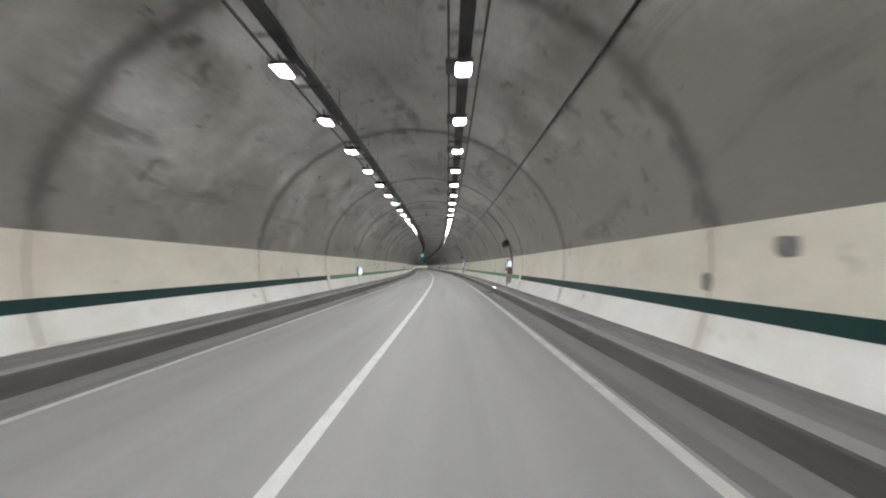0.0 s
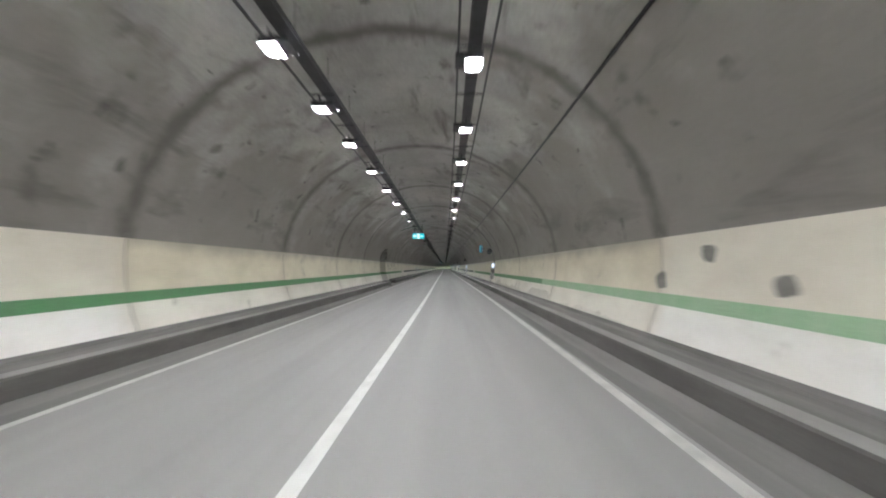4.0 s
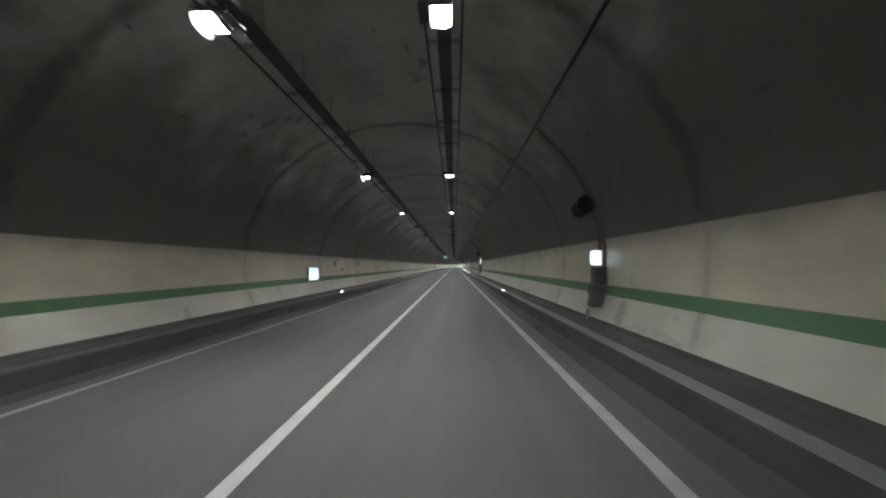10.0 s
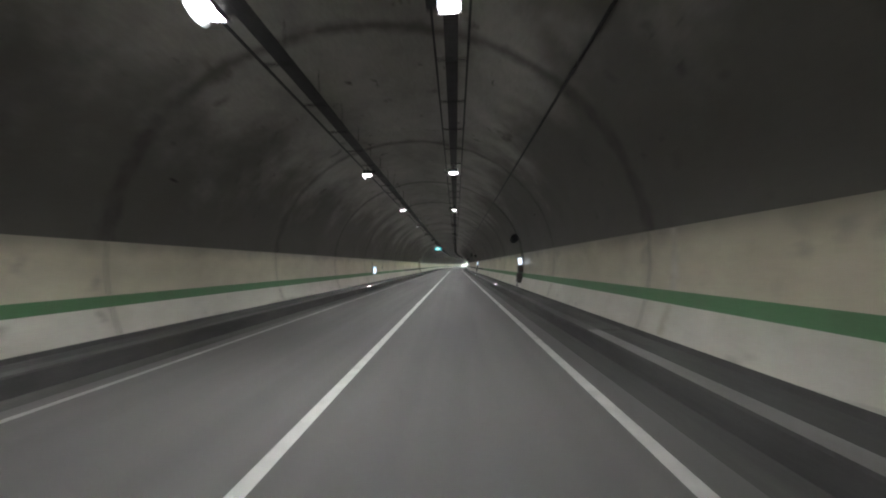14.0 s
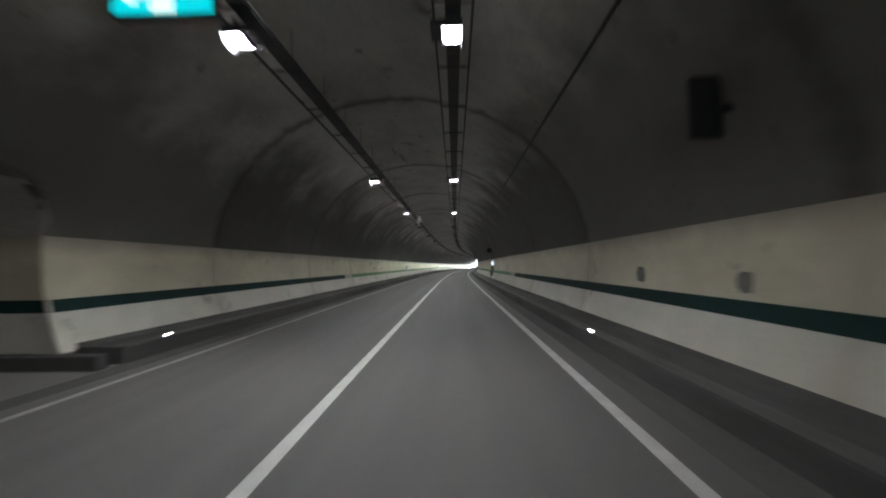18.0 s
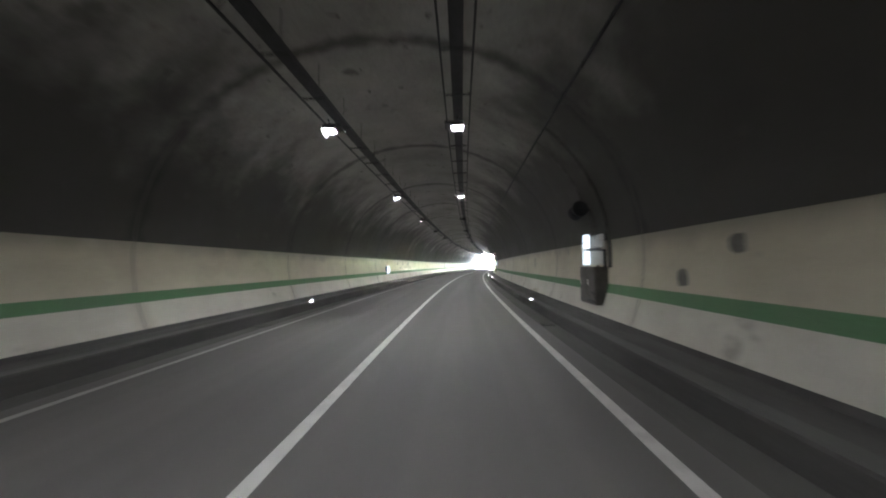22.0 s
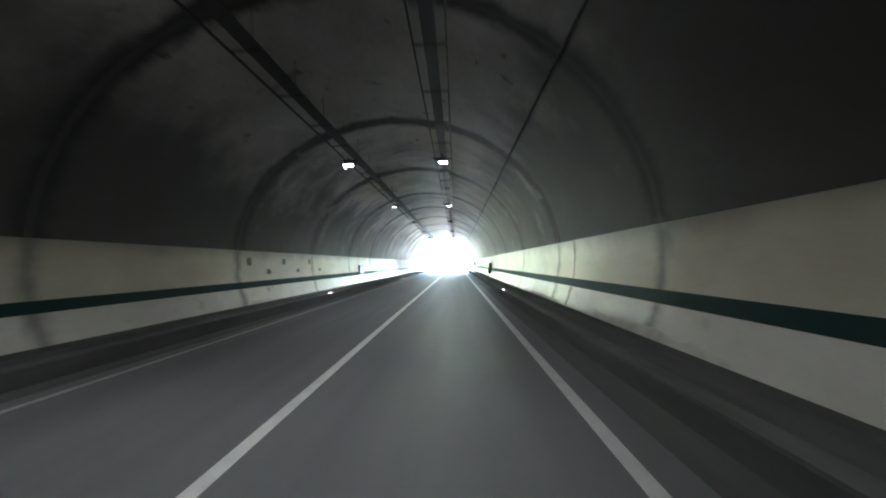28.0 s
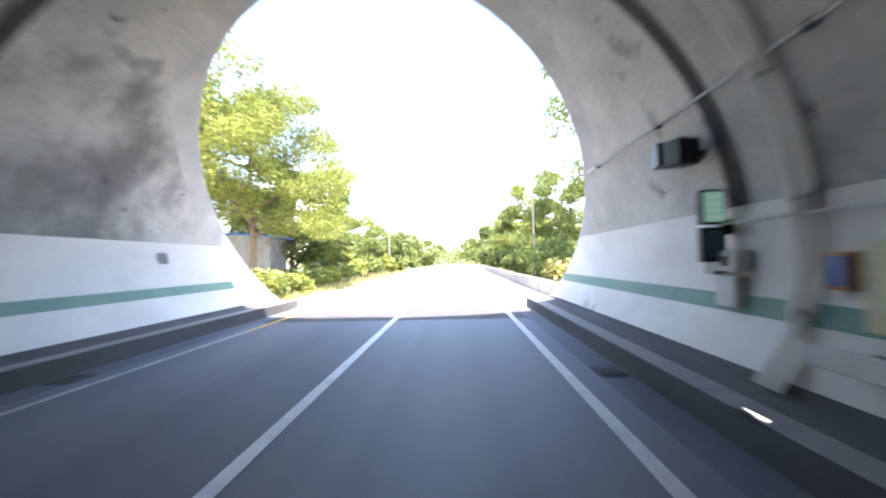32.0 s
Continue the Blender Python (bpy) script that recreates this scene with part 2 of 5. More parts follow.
patch_tar = shade("newer asphalt strip", (0.085, 0.085, 0.085), 0.85, scale=1.5, grain=90, bump=0.3)
line_white = shade("road paint white", (0.57, 0.565, 0.545), 0.55, second=(0.41, 0.405, 0.39), scale=3, grain=80, bump=0.1, contrast=(0.45, 0.75), turns=((110, 210, (1.3, 1.3, 1.3)),))
line_worn = shade("road paint worn white", (0.52, 0.51, 0.48), 0.6, second=(0.38, 0.373, 0.355), scale=3, grain=80, bump=0.1, turns=((205, 265, (1.25, 1.25, 1.26)),))
line_faint = shade("road paint nearly worn away", (0.50, 0.49, 0.455), 0.7, second=(0.32, 0.315, 0.30), scale=2, grain=80, bump=0.1, contrast=(0.3, 0.7))
line_yellow = shade("road paint yellow", (0.70, 0.42, 0.06), 0.6, second=(0.5, 0.33, 0.08), scale=4, grain=80, bump=0.1)
concrete = shade("vault concrete", (0.44, 0.428, 0.402), 0.66, second=(0.265, 0.257, 0.24), scale=0.9, grain=14, bump=0.35, contrast=(0.34, 0.66), stretch=(0.35, 0.22, 0.35), joint=(0.065, 0.058, 0.05), speck=0.3, spots=(0.10, 0.092, 0.08, 0.635), nicks=0.705, joint_wide=0.36, joint_deep=0.7, flank=(0.17, 0.157, 0.134, 0.80, 1.3), streaks=(0.12, 0.111, 0.098, 0.555))
concrete_soot_shade = shade("mid vault concrete, soot and shade on flanks", (0.44, 0.42, 0.385), 0.60, second=(0.27, 0.257, 0.235), scale=0.9, grain=14, bump=0.35, contrast=(0.34, 0.66), stretch=(0.35, 0.22, 0.35), joint=(0.035, 0.033, 0.03), speck=0.3, spots=(0.10, 0.093, 0.083, 0.65), nicks=0.705, joint_wide=0.28, joint_deep=0.62, flank=(0.10, 0.094, 0.081, 0.9, 1.0))
# flanks darker still where lamp light is cut off: shade in the colour
concrete_black = shade("vault concrete, soot and shade on flanks", (0.44, 0.42, 0.385), 0.60, second=(0.27, 0.257, 0.235), scale=0.9, grain=14, bump=0.35, contrast=(0.34, 0.66), stretch=(0.35, 0.22, 0.35), joint=(0.022, 0.021, 0.02), speck=0.3, spots=(0.10, 0.093, 0.083, 0.65), nicks=0.705, joint_wide=0.32, joint_deep=0.70, flank=(0.05, 0.047, 0.041, 0.95, 0.85))
concrete_ringed = shade("vault concrete, soot and shade on flanks, broad joints", (0.44, 0.42, 0.385), 0.60, second=(0.27, 0.257, 0.235), scale=0.9, grain=14, bump=0.35, contrast=(0.34, 0.66), stretch=(0.35, 0.22, 0.35), joint=(0.02, 0.019, 0.018), speck=0.3, spots=(0.10, 0.093, 0.083, 0.65), nicks=0.705, joint_wide=0.48, joint_deep=0.97, joint_core=0.16, flank=(0.05, 0.047, 0.041, 0.95, 0.7))
# last bay paler again: bounced daylight painted into the concrete
concrete_rim = shade("mottled portal concrete, daylight in colour", (0.56, 0.525, 0.465), 0.62, second=(0.34, 0.32, 0.285), scale=1.3, grain=14, bump=0.35, contrast=(0.34, 0.66), stretch=(0.35, 0.30, 0.35), joint=(0.12, 0.11, 0.098), speck=0.3, spots=(0.21, 0.196, 0.17, 0.60), nicks=0.70, joint_wide=0.34, joint_deep=0.95, joint_core=0.08, flank=(0.10, 0.094, 0.088, 0.88, 1.7))
# paler copy of the vault concrete: daylight near the portal, put in colour
concrete_daylit = shade("portal concrete, daylight in colour", (0.52, 0.485, 0.43), 0.62, second=(0.25, 0.235, 0.212), scale=1.1, grain=14, bump=0.35, contrast=(0.34, 0.66), stretch=(0.35, 0.30, 0.35), joint=(0.03, 0.028, 0.026), speck=0.3, spots=(0.15, 0.14, 0.122, 0.60), nicks=0.70, joint_wide=0.62, joint_deep=0.97, joint_core=0.24, flank=(0.055, 0.053, 0.050, 0.94, 1.05))
white_wall = shade("cream wall paint", (0.80, 0.785, 0.745), 0.34, second=(0.60, 0.575, 0.52), scale=0.8, grain=20, bump=0.08, contrast=(0.35, 0.85), stretch=(1, 0.5, 1), joint=(0.52, 0.455, 0.36), speck=0.15, spots=(0.36, 0.34, 0.29, 0.66), spec=0.6, joint_deep=0.5, dingy=(0.86, 0.82, 0.735))
wall_portal = shade("weathered portal wall paint", (0.76, 0.725, 0.655), 0.62, second=(0.56, 0.53, 0.475), scale=0.8, grain=20, bump=0.1, contrast=(0.30, 0.80), stretch=(1, 0.5, 1), joint=(0.26, 0.24, 0.205), speck=0.15, spots=(0.36, 0.34, 0.30, 0.64), joint_wide=0.36, joint_deep=0.75)
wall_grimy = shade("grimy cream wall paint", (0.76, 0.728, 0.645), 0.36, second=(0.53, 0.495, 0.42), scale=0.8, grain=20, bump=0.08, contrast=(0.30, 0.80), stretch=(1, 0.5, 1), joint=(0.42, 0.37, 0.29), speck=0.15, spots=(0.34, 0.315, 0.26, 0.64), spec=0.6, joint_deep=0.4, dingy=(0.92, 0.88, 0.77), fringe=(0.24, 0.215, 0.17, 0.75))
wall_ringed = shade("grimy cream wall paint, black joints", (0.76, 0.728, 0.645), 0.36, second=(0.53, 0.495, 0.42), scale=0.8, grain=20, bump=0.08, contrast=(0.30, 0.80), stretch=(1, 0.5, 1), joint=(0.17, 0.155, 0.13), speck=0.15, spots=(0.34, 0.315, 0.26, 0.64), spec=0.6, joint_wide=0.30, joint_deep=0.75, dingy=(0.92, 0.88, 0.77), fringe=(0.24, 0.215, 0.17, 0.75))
stripe_green = shade("stripe paint green", (0.078, 0.24, 0.094), 0.6, second=(0.10, 0.215, 0.105), scale=2, grain=40, bump=0.05)
stripe_soft = shade("stripe paint dull green", (0.11, 0.26, 0.12), 0.6, second=(0.14, 0.25, 0.13), scale=2, grain=40, bump=0.05)
stripe_pale = shade("stripe paint pale green", (0.25, 0.42, 0.24), 0.6, second=(0.32, 0.44, 0.29), scale=2, grain=40, bump=0.05)
stripe_teal = shade("stripe paint washed teal", (0.13, 0.27, 0.20), 0.65, second=(0.19, 0.30, 0.24), scale=2, grain=40, bump=0.05)
stripe_dark = shade("stripe paint dark green", (0.010, 0.034, 0.032), 0.6, second=(0.014, 0.042, 0.038), scale=2, grain=40, bump=0.05, spec=0.12)
stripe_faded = shade("stripe overpainted", (0.50, 0.485, 0.43), 0.7, second=(0.40, 0.38, 0.33), scale=1.5, grain=40, bump=0.05)
kerb_face = shade("kerb concrete dirty", (0.105, 0.102, 0.097), 0.9, second=(0.068, 0.066, 0.063), scale=1.5, grain=40, bump=0.3, stretch=(1, 0.15, 1), along=True)
walk_light = shade("walkway cover dusty", (0.30, 0.291, 0.277), 0.9, second=(0.225, 0.22, 0.208), scale=1.5, grain=50, bump=0.25, stretch=(1, 0.2, 1), along=True)
walk_mid = shade("walkway cover grimy", (0.16, 0.157, 0.15), 0.9, second=(0.105, 0.103, 0.099), scale=1.5, grain=50, bump=0.25, stretch=(1, 0.2, 1), along=True)
walk_dark = shade("walkway soot", (0.11, 0.107, 0.102), 0.9, second=(0.075, 0.073, 0.07), scale=1.5, grain=50, bump=0.25, stretch=(1, 0.2, 1), along=True)
kerb_clean = shade("kerb concrete dusty", (0.125, 0.118, 0.11), 0.9, second=(0.08, 0.076, 0.07), scale=1.5, grain=40, bump=0.3, stretch=(1, 0.15, 1), along=True)
walk_dust = shade("walkway dust", (0.21, 0.202, 0.19), 0.9, second=(0.12, 0.115, 0.108), scale=1.5, grain=50, bump=0.25, stretch=(2.5, 0.2, 1), along=True, contrast=(0.3, 0.7))
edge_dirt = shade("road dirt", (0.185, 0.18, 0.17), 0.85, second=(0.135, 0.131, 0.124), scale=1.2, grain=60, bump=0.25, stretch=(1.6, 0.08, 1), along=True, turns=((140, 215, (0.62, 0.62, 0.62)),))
# blue towards the portal again stands for sky painted into the gutter
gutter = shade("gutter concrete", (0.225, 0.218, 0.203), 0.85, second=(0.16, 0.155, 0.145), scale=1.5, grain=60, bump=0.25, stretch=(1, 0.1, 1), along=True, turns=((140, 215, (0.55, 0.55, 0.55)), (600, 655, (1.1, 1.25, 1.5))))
steel_dark = shade("dark galvanised steel", (0.05, 0.05, 0.052), 0.55, 0.5, scale=6, grain=80, bump=0.05)
steel_grey = shade("grey painted steel", (0.27, 0.275, 0.27), 0.5, 0.1, second=(0.20, 0.20, 0.195), scale=4, grain=60, bump=0.04)
steel_brown = shade("brown-grey steel", (0.11, 0.10, 0.095), 0.55, 0.1, second=(0.075, 0.07, 0.066), scale=4, grain=60, bump=0.04)
steel_lilac = shade("pale lilac-grey steel", (0.30, 0.285, 0.30), 0.5, 0.0, second=(0.22, 0.21, 0.22), scale=3, grain=60, bump=0.04)
conduit_grey = shade("grimy conduit", (0.15, 0.145, 0.135), 0.7, 0.0, second=(0.10, 0.096, 0.09), scale=4, grain=60, bump=0.04)
steel_pale = shade("pale painted steel", (0.62, 0.62, 0.58), 0.5, 0.0, second=(0.50, 0.49, 0.44), scale=4, grain=60, bump=0.04)
cream_lid = shade("cream cabinet lid", (0.62, 0.58, 0.36), 0.5, 0.0, second=(0.52, 0.48, 0.30), scale=4, grain=60, bump=0.04)
black_paint = shade("black plastic", (0.022, 0.023, 0.026), 0.5, scale=6, grain=80, bump=0.05)
red_paint = shade("red paint", (0.22, 0.03, 0.025), 0.5, second=(0.16, 0.03, 0.025), scale=5, grain=60, bump=0.04)
blue_paint = shade("blue paint", (0.05, 0.10, 0.30), 0.5, scale=5, grain=60, bump=0.04)
orange_paint = shade("orange paint", (0.50, 0.20, 0.05), 0.5, scale=5, grain=60, bump=0.04)
white_pipe = foliage("thin white plastic pipe", (0.90, 0.88, 0.84), (0.84, 0.82, 0.77), 0.8)
rust = shade("rusty iron", (0.13, 0.065, 0.04), 0.85, 0.2, second=(0.07, 0.045, 0.035), scale=8, grain=80, bump=0.3)
patch_mortar = shade("dark mortar patch", (0.14, 0.135, 0.125), 0.9, second=(0.25, 0.24, 0.215), scale=5, grain=50, bump=0.2)
crack_dark = shade("seeping crack", (0.07, 0.064, 0.058), 0.95, scale=6, grain=40, bump=0.2)
soil = shade("dry verge soil", (0.44, 0.39, 0.28), 0.95, second=(0.20, 0.20, 0.09), scale=0.35, grain=6, bump=0.5, relief=0.05)
bark = shade("bark", (0.16, 0.12, 0.085), 0.95, second=(0.09, 0.07, 0.05), scale=8, grain=30, bump=0.6)
stone_wall = shade("low concrete barrier", (0.42, 0.39, 0.35), 0.9, second=(0.30, 0.27, 0.24), scale=1.0, grain=30, bump=0.3)
tin = shade("weathered tin sheet", (0.24, 0.25, 0.26), 0.6, 0.3, second=(0.17, 0.15, 0.13), scale=2, grain=40, bump=0.1)
tarp = shade("blue tarpaulin", (0.04, 0.16, 0.42), 0.5, scale=2, grain=40, bump=0.1)
lamp_lens = glow("lit lamp lens", (0.985, 1.0, 1.0), LAMP_POWER * 0.62)
lamp_hooded = glow("lit hooded lamp lens", (0.975, 1.0, 1.01), LAMP_POWER * 0.82)
# added fill strips that brighten the vault's crown, not part of the lamps
crown_fill = glow("added vault fill glow", (0.975, 1.0, 1.03), LAMP_POWER * 1.5)
crown_fill_near = glow("added vault fill glow, plain lamps", (0.975, 1.0, 1.03), LAMP_POWER * 3.4)
stud_glow = glow("lit road stud", (0.95, 0.98, 1.0), 0.6)
panel_glow = glow("lit sign panel", (0.46, 0.72, 1.0), 0.0100, (0.3, 0.45, 0.6))
panel_mark = glow("lit sign panel marks", (0.62, 0.80, 1.0), 0.0110, (0.5, 0.55, 0.6))
panel_white = glow("lit sign panel middle", (0.72, 0.87, 1.0), 0.0130, (0.6, 0.62, 0.65))
pillar_glow = glow("lit hydrant sign", (0.70, 0.85, 1.0), 0.018, (0.5, 0.52, 0.55))
sign_mark = glow("lit sign marks", (0.60, 0.78, 1.0), 0.0155, (0.4, 0.45, 0.5))
pointer_glow = glow("dim lit pointer face", (0.05, 0.45, 0.60), 0.005, (0.02, 0.12, 0.14))
exit_glow = glow("lit green exit sign", (0.0, 0.56, 0.62), 0.01176, (0.01, 0.2, 0.22))
exit_white = glow("lit exit sign marks", (0.7, 1.0, 0.98), 0.01176)
red_glow = glow("red alarm light", (1.0, 0.06, 0.05), 0.008, (0.3, 0.03, 0.02))
leaf_bright = foliage("sunlit leaves", (0.27, 0.29, 0.07), (0.11, 0.16, 0.035), 0.45)
leaf_green = foliage("green leaves", (0.18, 0.22, 0.06), (0.08, 0.125, 0.035), 0.45)
signal_glow = glow("lit pale green signal face", (0.40, 0.80, 0.64), 0.045, (0.2, 0.4, 0.32))
signal_mark = glow("lit signal marks", (0.55, 0.86, 0.74), 0.05, (0.3, 0.45, 0.4))
leaf_dry = foliage("dry yellow grass", (0.36, 0.32, 0.12), (0.16, 0.19, 0.05))


# ---- building helpers ----
def mesh_of(bm, name, material):
    me = bpy.data.meshes.new(name)
    bm.normal_update()
    bm.to_mesh(me)
    bm.free()
    if material:
        me.materials.append(material)
    return me


def part(name, bm, material, parent=None, label="", m=None):
    ob = new(name, mesh_of(bm, name, material))
    ob.parent = parent
    if m is not None:
        ob.matrix_basis = m
    return tagged(ob, label) if label else ob


def thing(name, label, category, m, group=""):
    ob = new(name)
    ob.empty_display_size = 0.2
    ob.matrix_basis = m
    return tagged(ob, label, category, group)


def block(bm, x0, x1, y0, y1, z0, z1, edge=0.0):
    """A box added to bm, with its edges taken off."""
    r = bmesh.ops.create_cube(bm, size=1.0, matrix=Matrix.LocRotScale(((x0 + x1) / 2, (y0 + y1) / 2, (z0 + z1) / 2), None, (x1 - x0, y1 - y0, z1 - z0)))
    if edge:
        es = {e for v in r["verts"] for e in v.link_edges}
        bmesh.ops.bevel(bm, geom=list(es), offset=edge, segments=2, affect="EDGES", profile=0.5)
    return bm


def box(x0, x1, y0, y1, z0, z1, edge=0.0):
    return block(bmesh.new(), x0, x1, y0, y1, z0, z1, edge)


def sweep(bm, section, stations, closed=False, joints=(), swell=0.0):
    """A profile of (x, z) carried along the tunnel; keeps metres across and along as UV, and the distance from casting joints."""
    uv = bm.loops.layers.uv.verify()
    mark = bm.verts.layers.float.get("joint") or bm.verts.layers.float.new("joint")
    far_out = bm.verts.layers.float.get("flank") or bm.verts.layers.float.new("flank")
    rows = []
    for s in stations:
        row = []
        for i, (x, z) in enumerate(section):
            # formwork 1.46 m long leaves shallow swells in the vault
            d = swell * abs(math.sin(math.pi * (s - joints[0]) / 1.46)) * min(1.0, i / 3, (len(section) - 1 - i) / 3) if swell else 0.0
            v = bm.verts.new(spot(s, x * (1 - d / HALF), z - d * (z - SPRING) / RISE))
            v[mark] = min([abs(s - j) for j in joints] or [9.0])
            # flank tone is weighted by side to match how bright each looks
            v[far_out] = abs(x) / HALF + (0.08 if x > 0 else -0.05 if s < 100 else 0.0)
            row.append(v)
        rows.append(row)
    n = len(section)
    run = [0.0]
    for a, b in zip(section, section[1:] + section[:1]):
        run.append(run[-1] + math.hypot(a[0] - b[0], a[1] - b[1]))
    base = section[0][0]
    for k, (a, b) in enumerate(zip(rows, rows[1:])):
        for i in range(n if closed else n - 1):
            j = (i + 1) % n
            f = bm.faces.new((a[i], b[i], b[j], a[j]))
            for lp, c in zip(f.loops, ((run[i], stations[k]), (run[i], stations[k + 1]), (run[i + 1], stations[k + 1]), (run[i + 1], stations[k]))):
                lp[uv].uv = (base + c[0], c[1])
    if closed:
        bm.faces.new(rows[0])
        bm.faces.new(rows[-1][::-1])
    return bm


def unjoint(bm):
    """Marks a mesh as lying far from any casting joint."""
    mark = bm.verts.layers.float.get("joint") or bm.verts.layers.float.new("joint")
    for v in bm.verts:
        v[mark] = 9.0


def steps(a, b, d):
    n = max(1, int(math.ceil((b - a) / d)))
    return [a + (b - a) * i / n for i in range(n + 1)]


# ---- the bore ----
HALF, SPRING, RISE = 5.56, 1.9, 4.80
WHITE_TOP = 2.31
KERB_X, KERB_Z = 4.34, 0.31


def half_width(z):
    if z < SPRING:
        return HALF - 0.40 * ((SPRING - z) / 1.7) ** 2
    return HALF * math.sqrt(max(0.0, 1 - ((z - SPRING) / RISE) ** 2))


def arch_z(x):
    return SPRING + RISE * math.sqrt(max(0.0, 1 - (x / HALF) ** 2))


def lean_back(z, x=HALF):
    """How far the slanted portal lies behind its right foot at the height z; it is a little askew."""
    return -1.52 * (z - KERB_Z) + (0.5 + 0.02 * (z - KERB_Z)) * (1 - x / HALF)


def vault_section(out=0.0):
    pts = []
    a0 = math.asin((WHITE_TOP - SPRING) / RISE)
    for i in range(33):
        a = a0 + (math.pi - 2 * a0) * i / 32
        pts.append((-(HALF + out) * math.cos(a), SPRING + (RISE + out) * math.sin(a)))
    return pts


def wall_section(side):
    zs = [KERB_Z - 0.05, 0.6, 0.95, 1.3, 1.65, 2.0, WHITE_TOP]
    return [(side * half_width(z), z) for z in zs]


RINGS = [-37.6 + 8.96 * i for i in range(19)] + [139.4, 145.0] + [145.6 + 8.737 * i for i in range(1, 41)] + [503.8 + 8.9 * i for i in range(7)] + [567.7, 577.4, 586.3, 594.6, 602.2, 610.2, 618.3, 626.0, 634.2, 643.0, 651.8, 660.6]
RINGS.sort()
START = RINGS[0]
PIPE_S = 669.2
NICHES = [(132.6, 136.8), (388.9, 393.5)]     # arched recesses in the left wall
NICHE_TOP, NICHE_SPRING, NICHE_DEEP = 3.52, 2.5, 6.85


def in_niche(s, z):
    for a, b in NICHES:
        m, h = (a + b) / 2, (b - a) / 2
        if abs(s - m) < h and z < NICHE_SPRING + (NICHE_TOP - NICHE_SPRING) * math.sqrt(max(0.0, 1 - ((s - m) / h) ** 2)):
            return True
    return False


def stations_for(a, b, fine=False):
    """Stations of one cast section, close together at its joints and round a recess."""
    near = any(a < q and b > p for p, q in NICHES)
    if near:
        return steps(a + 0.002, b - 0.002, 0.13)
    if fine:
        return [a + 0.02, a + 0.2] + steps(a + 0.4, b - 0.4, 0.243) + [b - 0.2, b - 0.02]
    n = b - a
    return [a + 0.02, a + 0.2, a + 0.5, a + 1.2] + [a + n * k / 4 for k in (1, 2, 3)] + [b - 1.2, b - 0.5, b - 0.2, b - 0.02]


def cut(bm, side):
    """Opens the recesses in what has just been built on the left."""
    gone_faces = []
    for f in bm.faces:
        c = [0.0, 0.0]
        for lp in f.loops:
            c[0] += lp[bm.loops.layers.uv.active].uv[1] / len(f.loops)
            c[1] += lp.vert.co.z / len(f.loops)
        if in_niche(c[0], c[1]):
            gone_faces.append(f)
    bmesh.ops.delete(bm, geom=gone_faces, context="FACES")


def last_bay(bm, sec, a, b, flip, collar=0):
    """The end section, cut off by the slanted portal. collar: 1 leaves out its last metre, 2 makes that alone."""
    bm.loops.layers.uv.verify()
    mark = bm.verts.layers.float.get("joint") or bm.verts.layers.float.new("joint")
    far_out = bm.verts.layers.float.get("flank") or bm.verts.layers.float.new("flank")
    rows = []
    for f in ([k / 56 for k in range(57)] if collar == 1 else (0.0, 0.05, 0.15, 0.3, 0.5, 0.75, 1.0) if collar == 0 else (0.0, 0.5, 1.0)):
        row = []
        for i, (x, z) in enumerate(sec):
            end = b + lean_back(z, x)
            q0, q1 = (end - 1.0, end) if collar == 2 else (a + 0.02, end - (1.0 if collar else 0.0))
            q = q0 * (1 - f) + q1 * f
            d = 0.044 * abs(math.sin(math.pi * (q - a) / 1.46)) * min(1.0, i / 3, (len(sec) - 1 - i) / 3) if collar == 1 else 0.0
            v = bm.verts.new(spot(q, x * (1 - d / HALF), z - d * (z - SPRING) / RISE))
            v[mark] = q - a
            v[far_out] = abs(x) / HALF + (-0.32 if x > 0 else 0.17) - 0.042 * max(0.0, q - a - 1.5)     # soot tone eased on the right and towards the portal, as painted daylight
            row.append(v)
        rows.append(row)
    for r0, r1 in zip(rows, rows[1:]):
        for i in range(len(sec) - 1):
            q = (r0[i], r0[i + 1], r1[i + 1], r1[i])
            bm.faces.new(q[::-1] if flip else q)


ends = [r for r in RINGS if r < EXIT - 14] + [EXIT]

dark_from = black_from = ring_from = pale_from = 0
# vault: the right half and the left half down to the paint, in one mesh
bm = bmesh.new()
sec = vault_section()
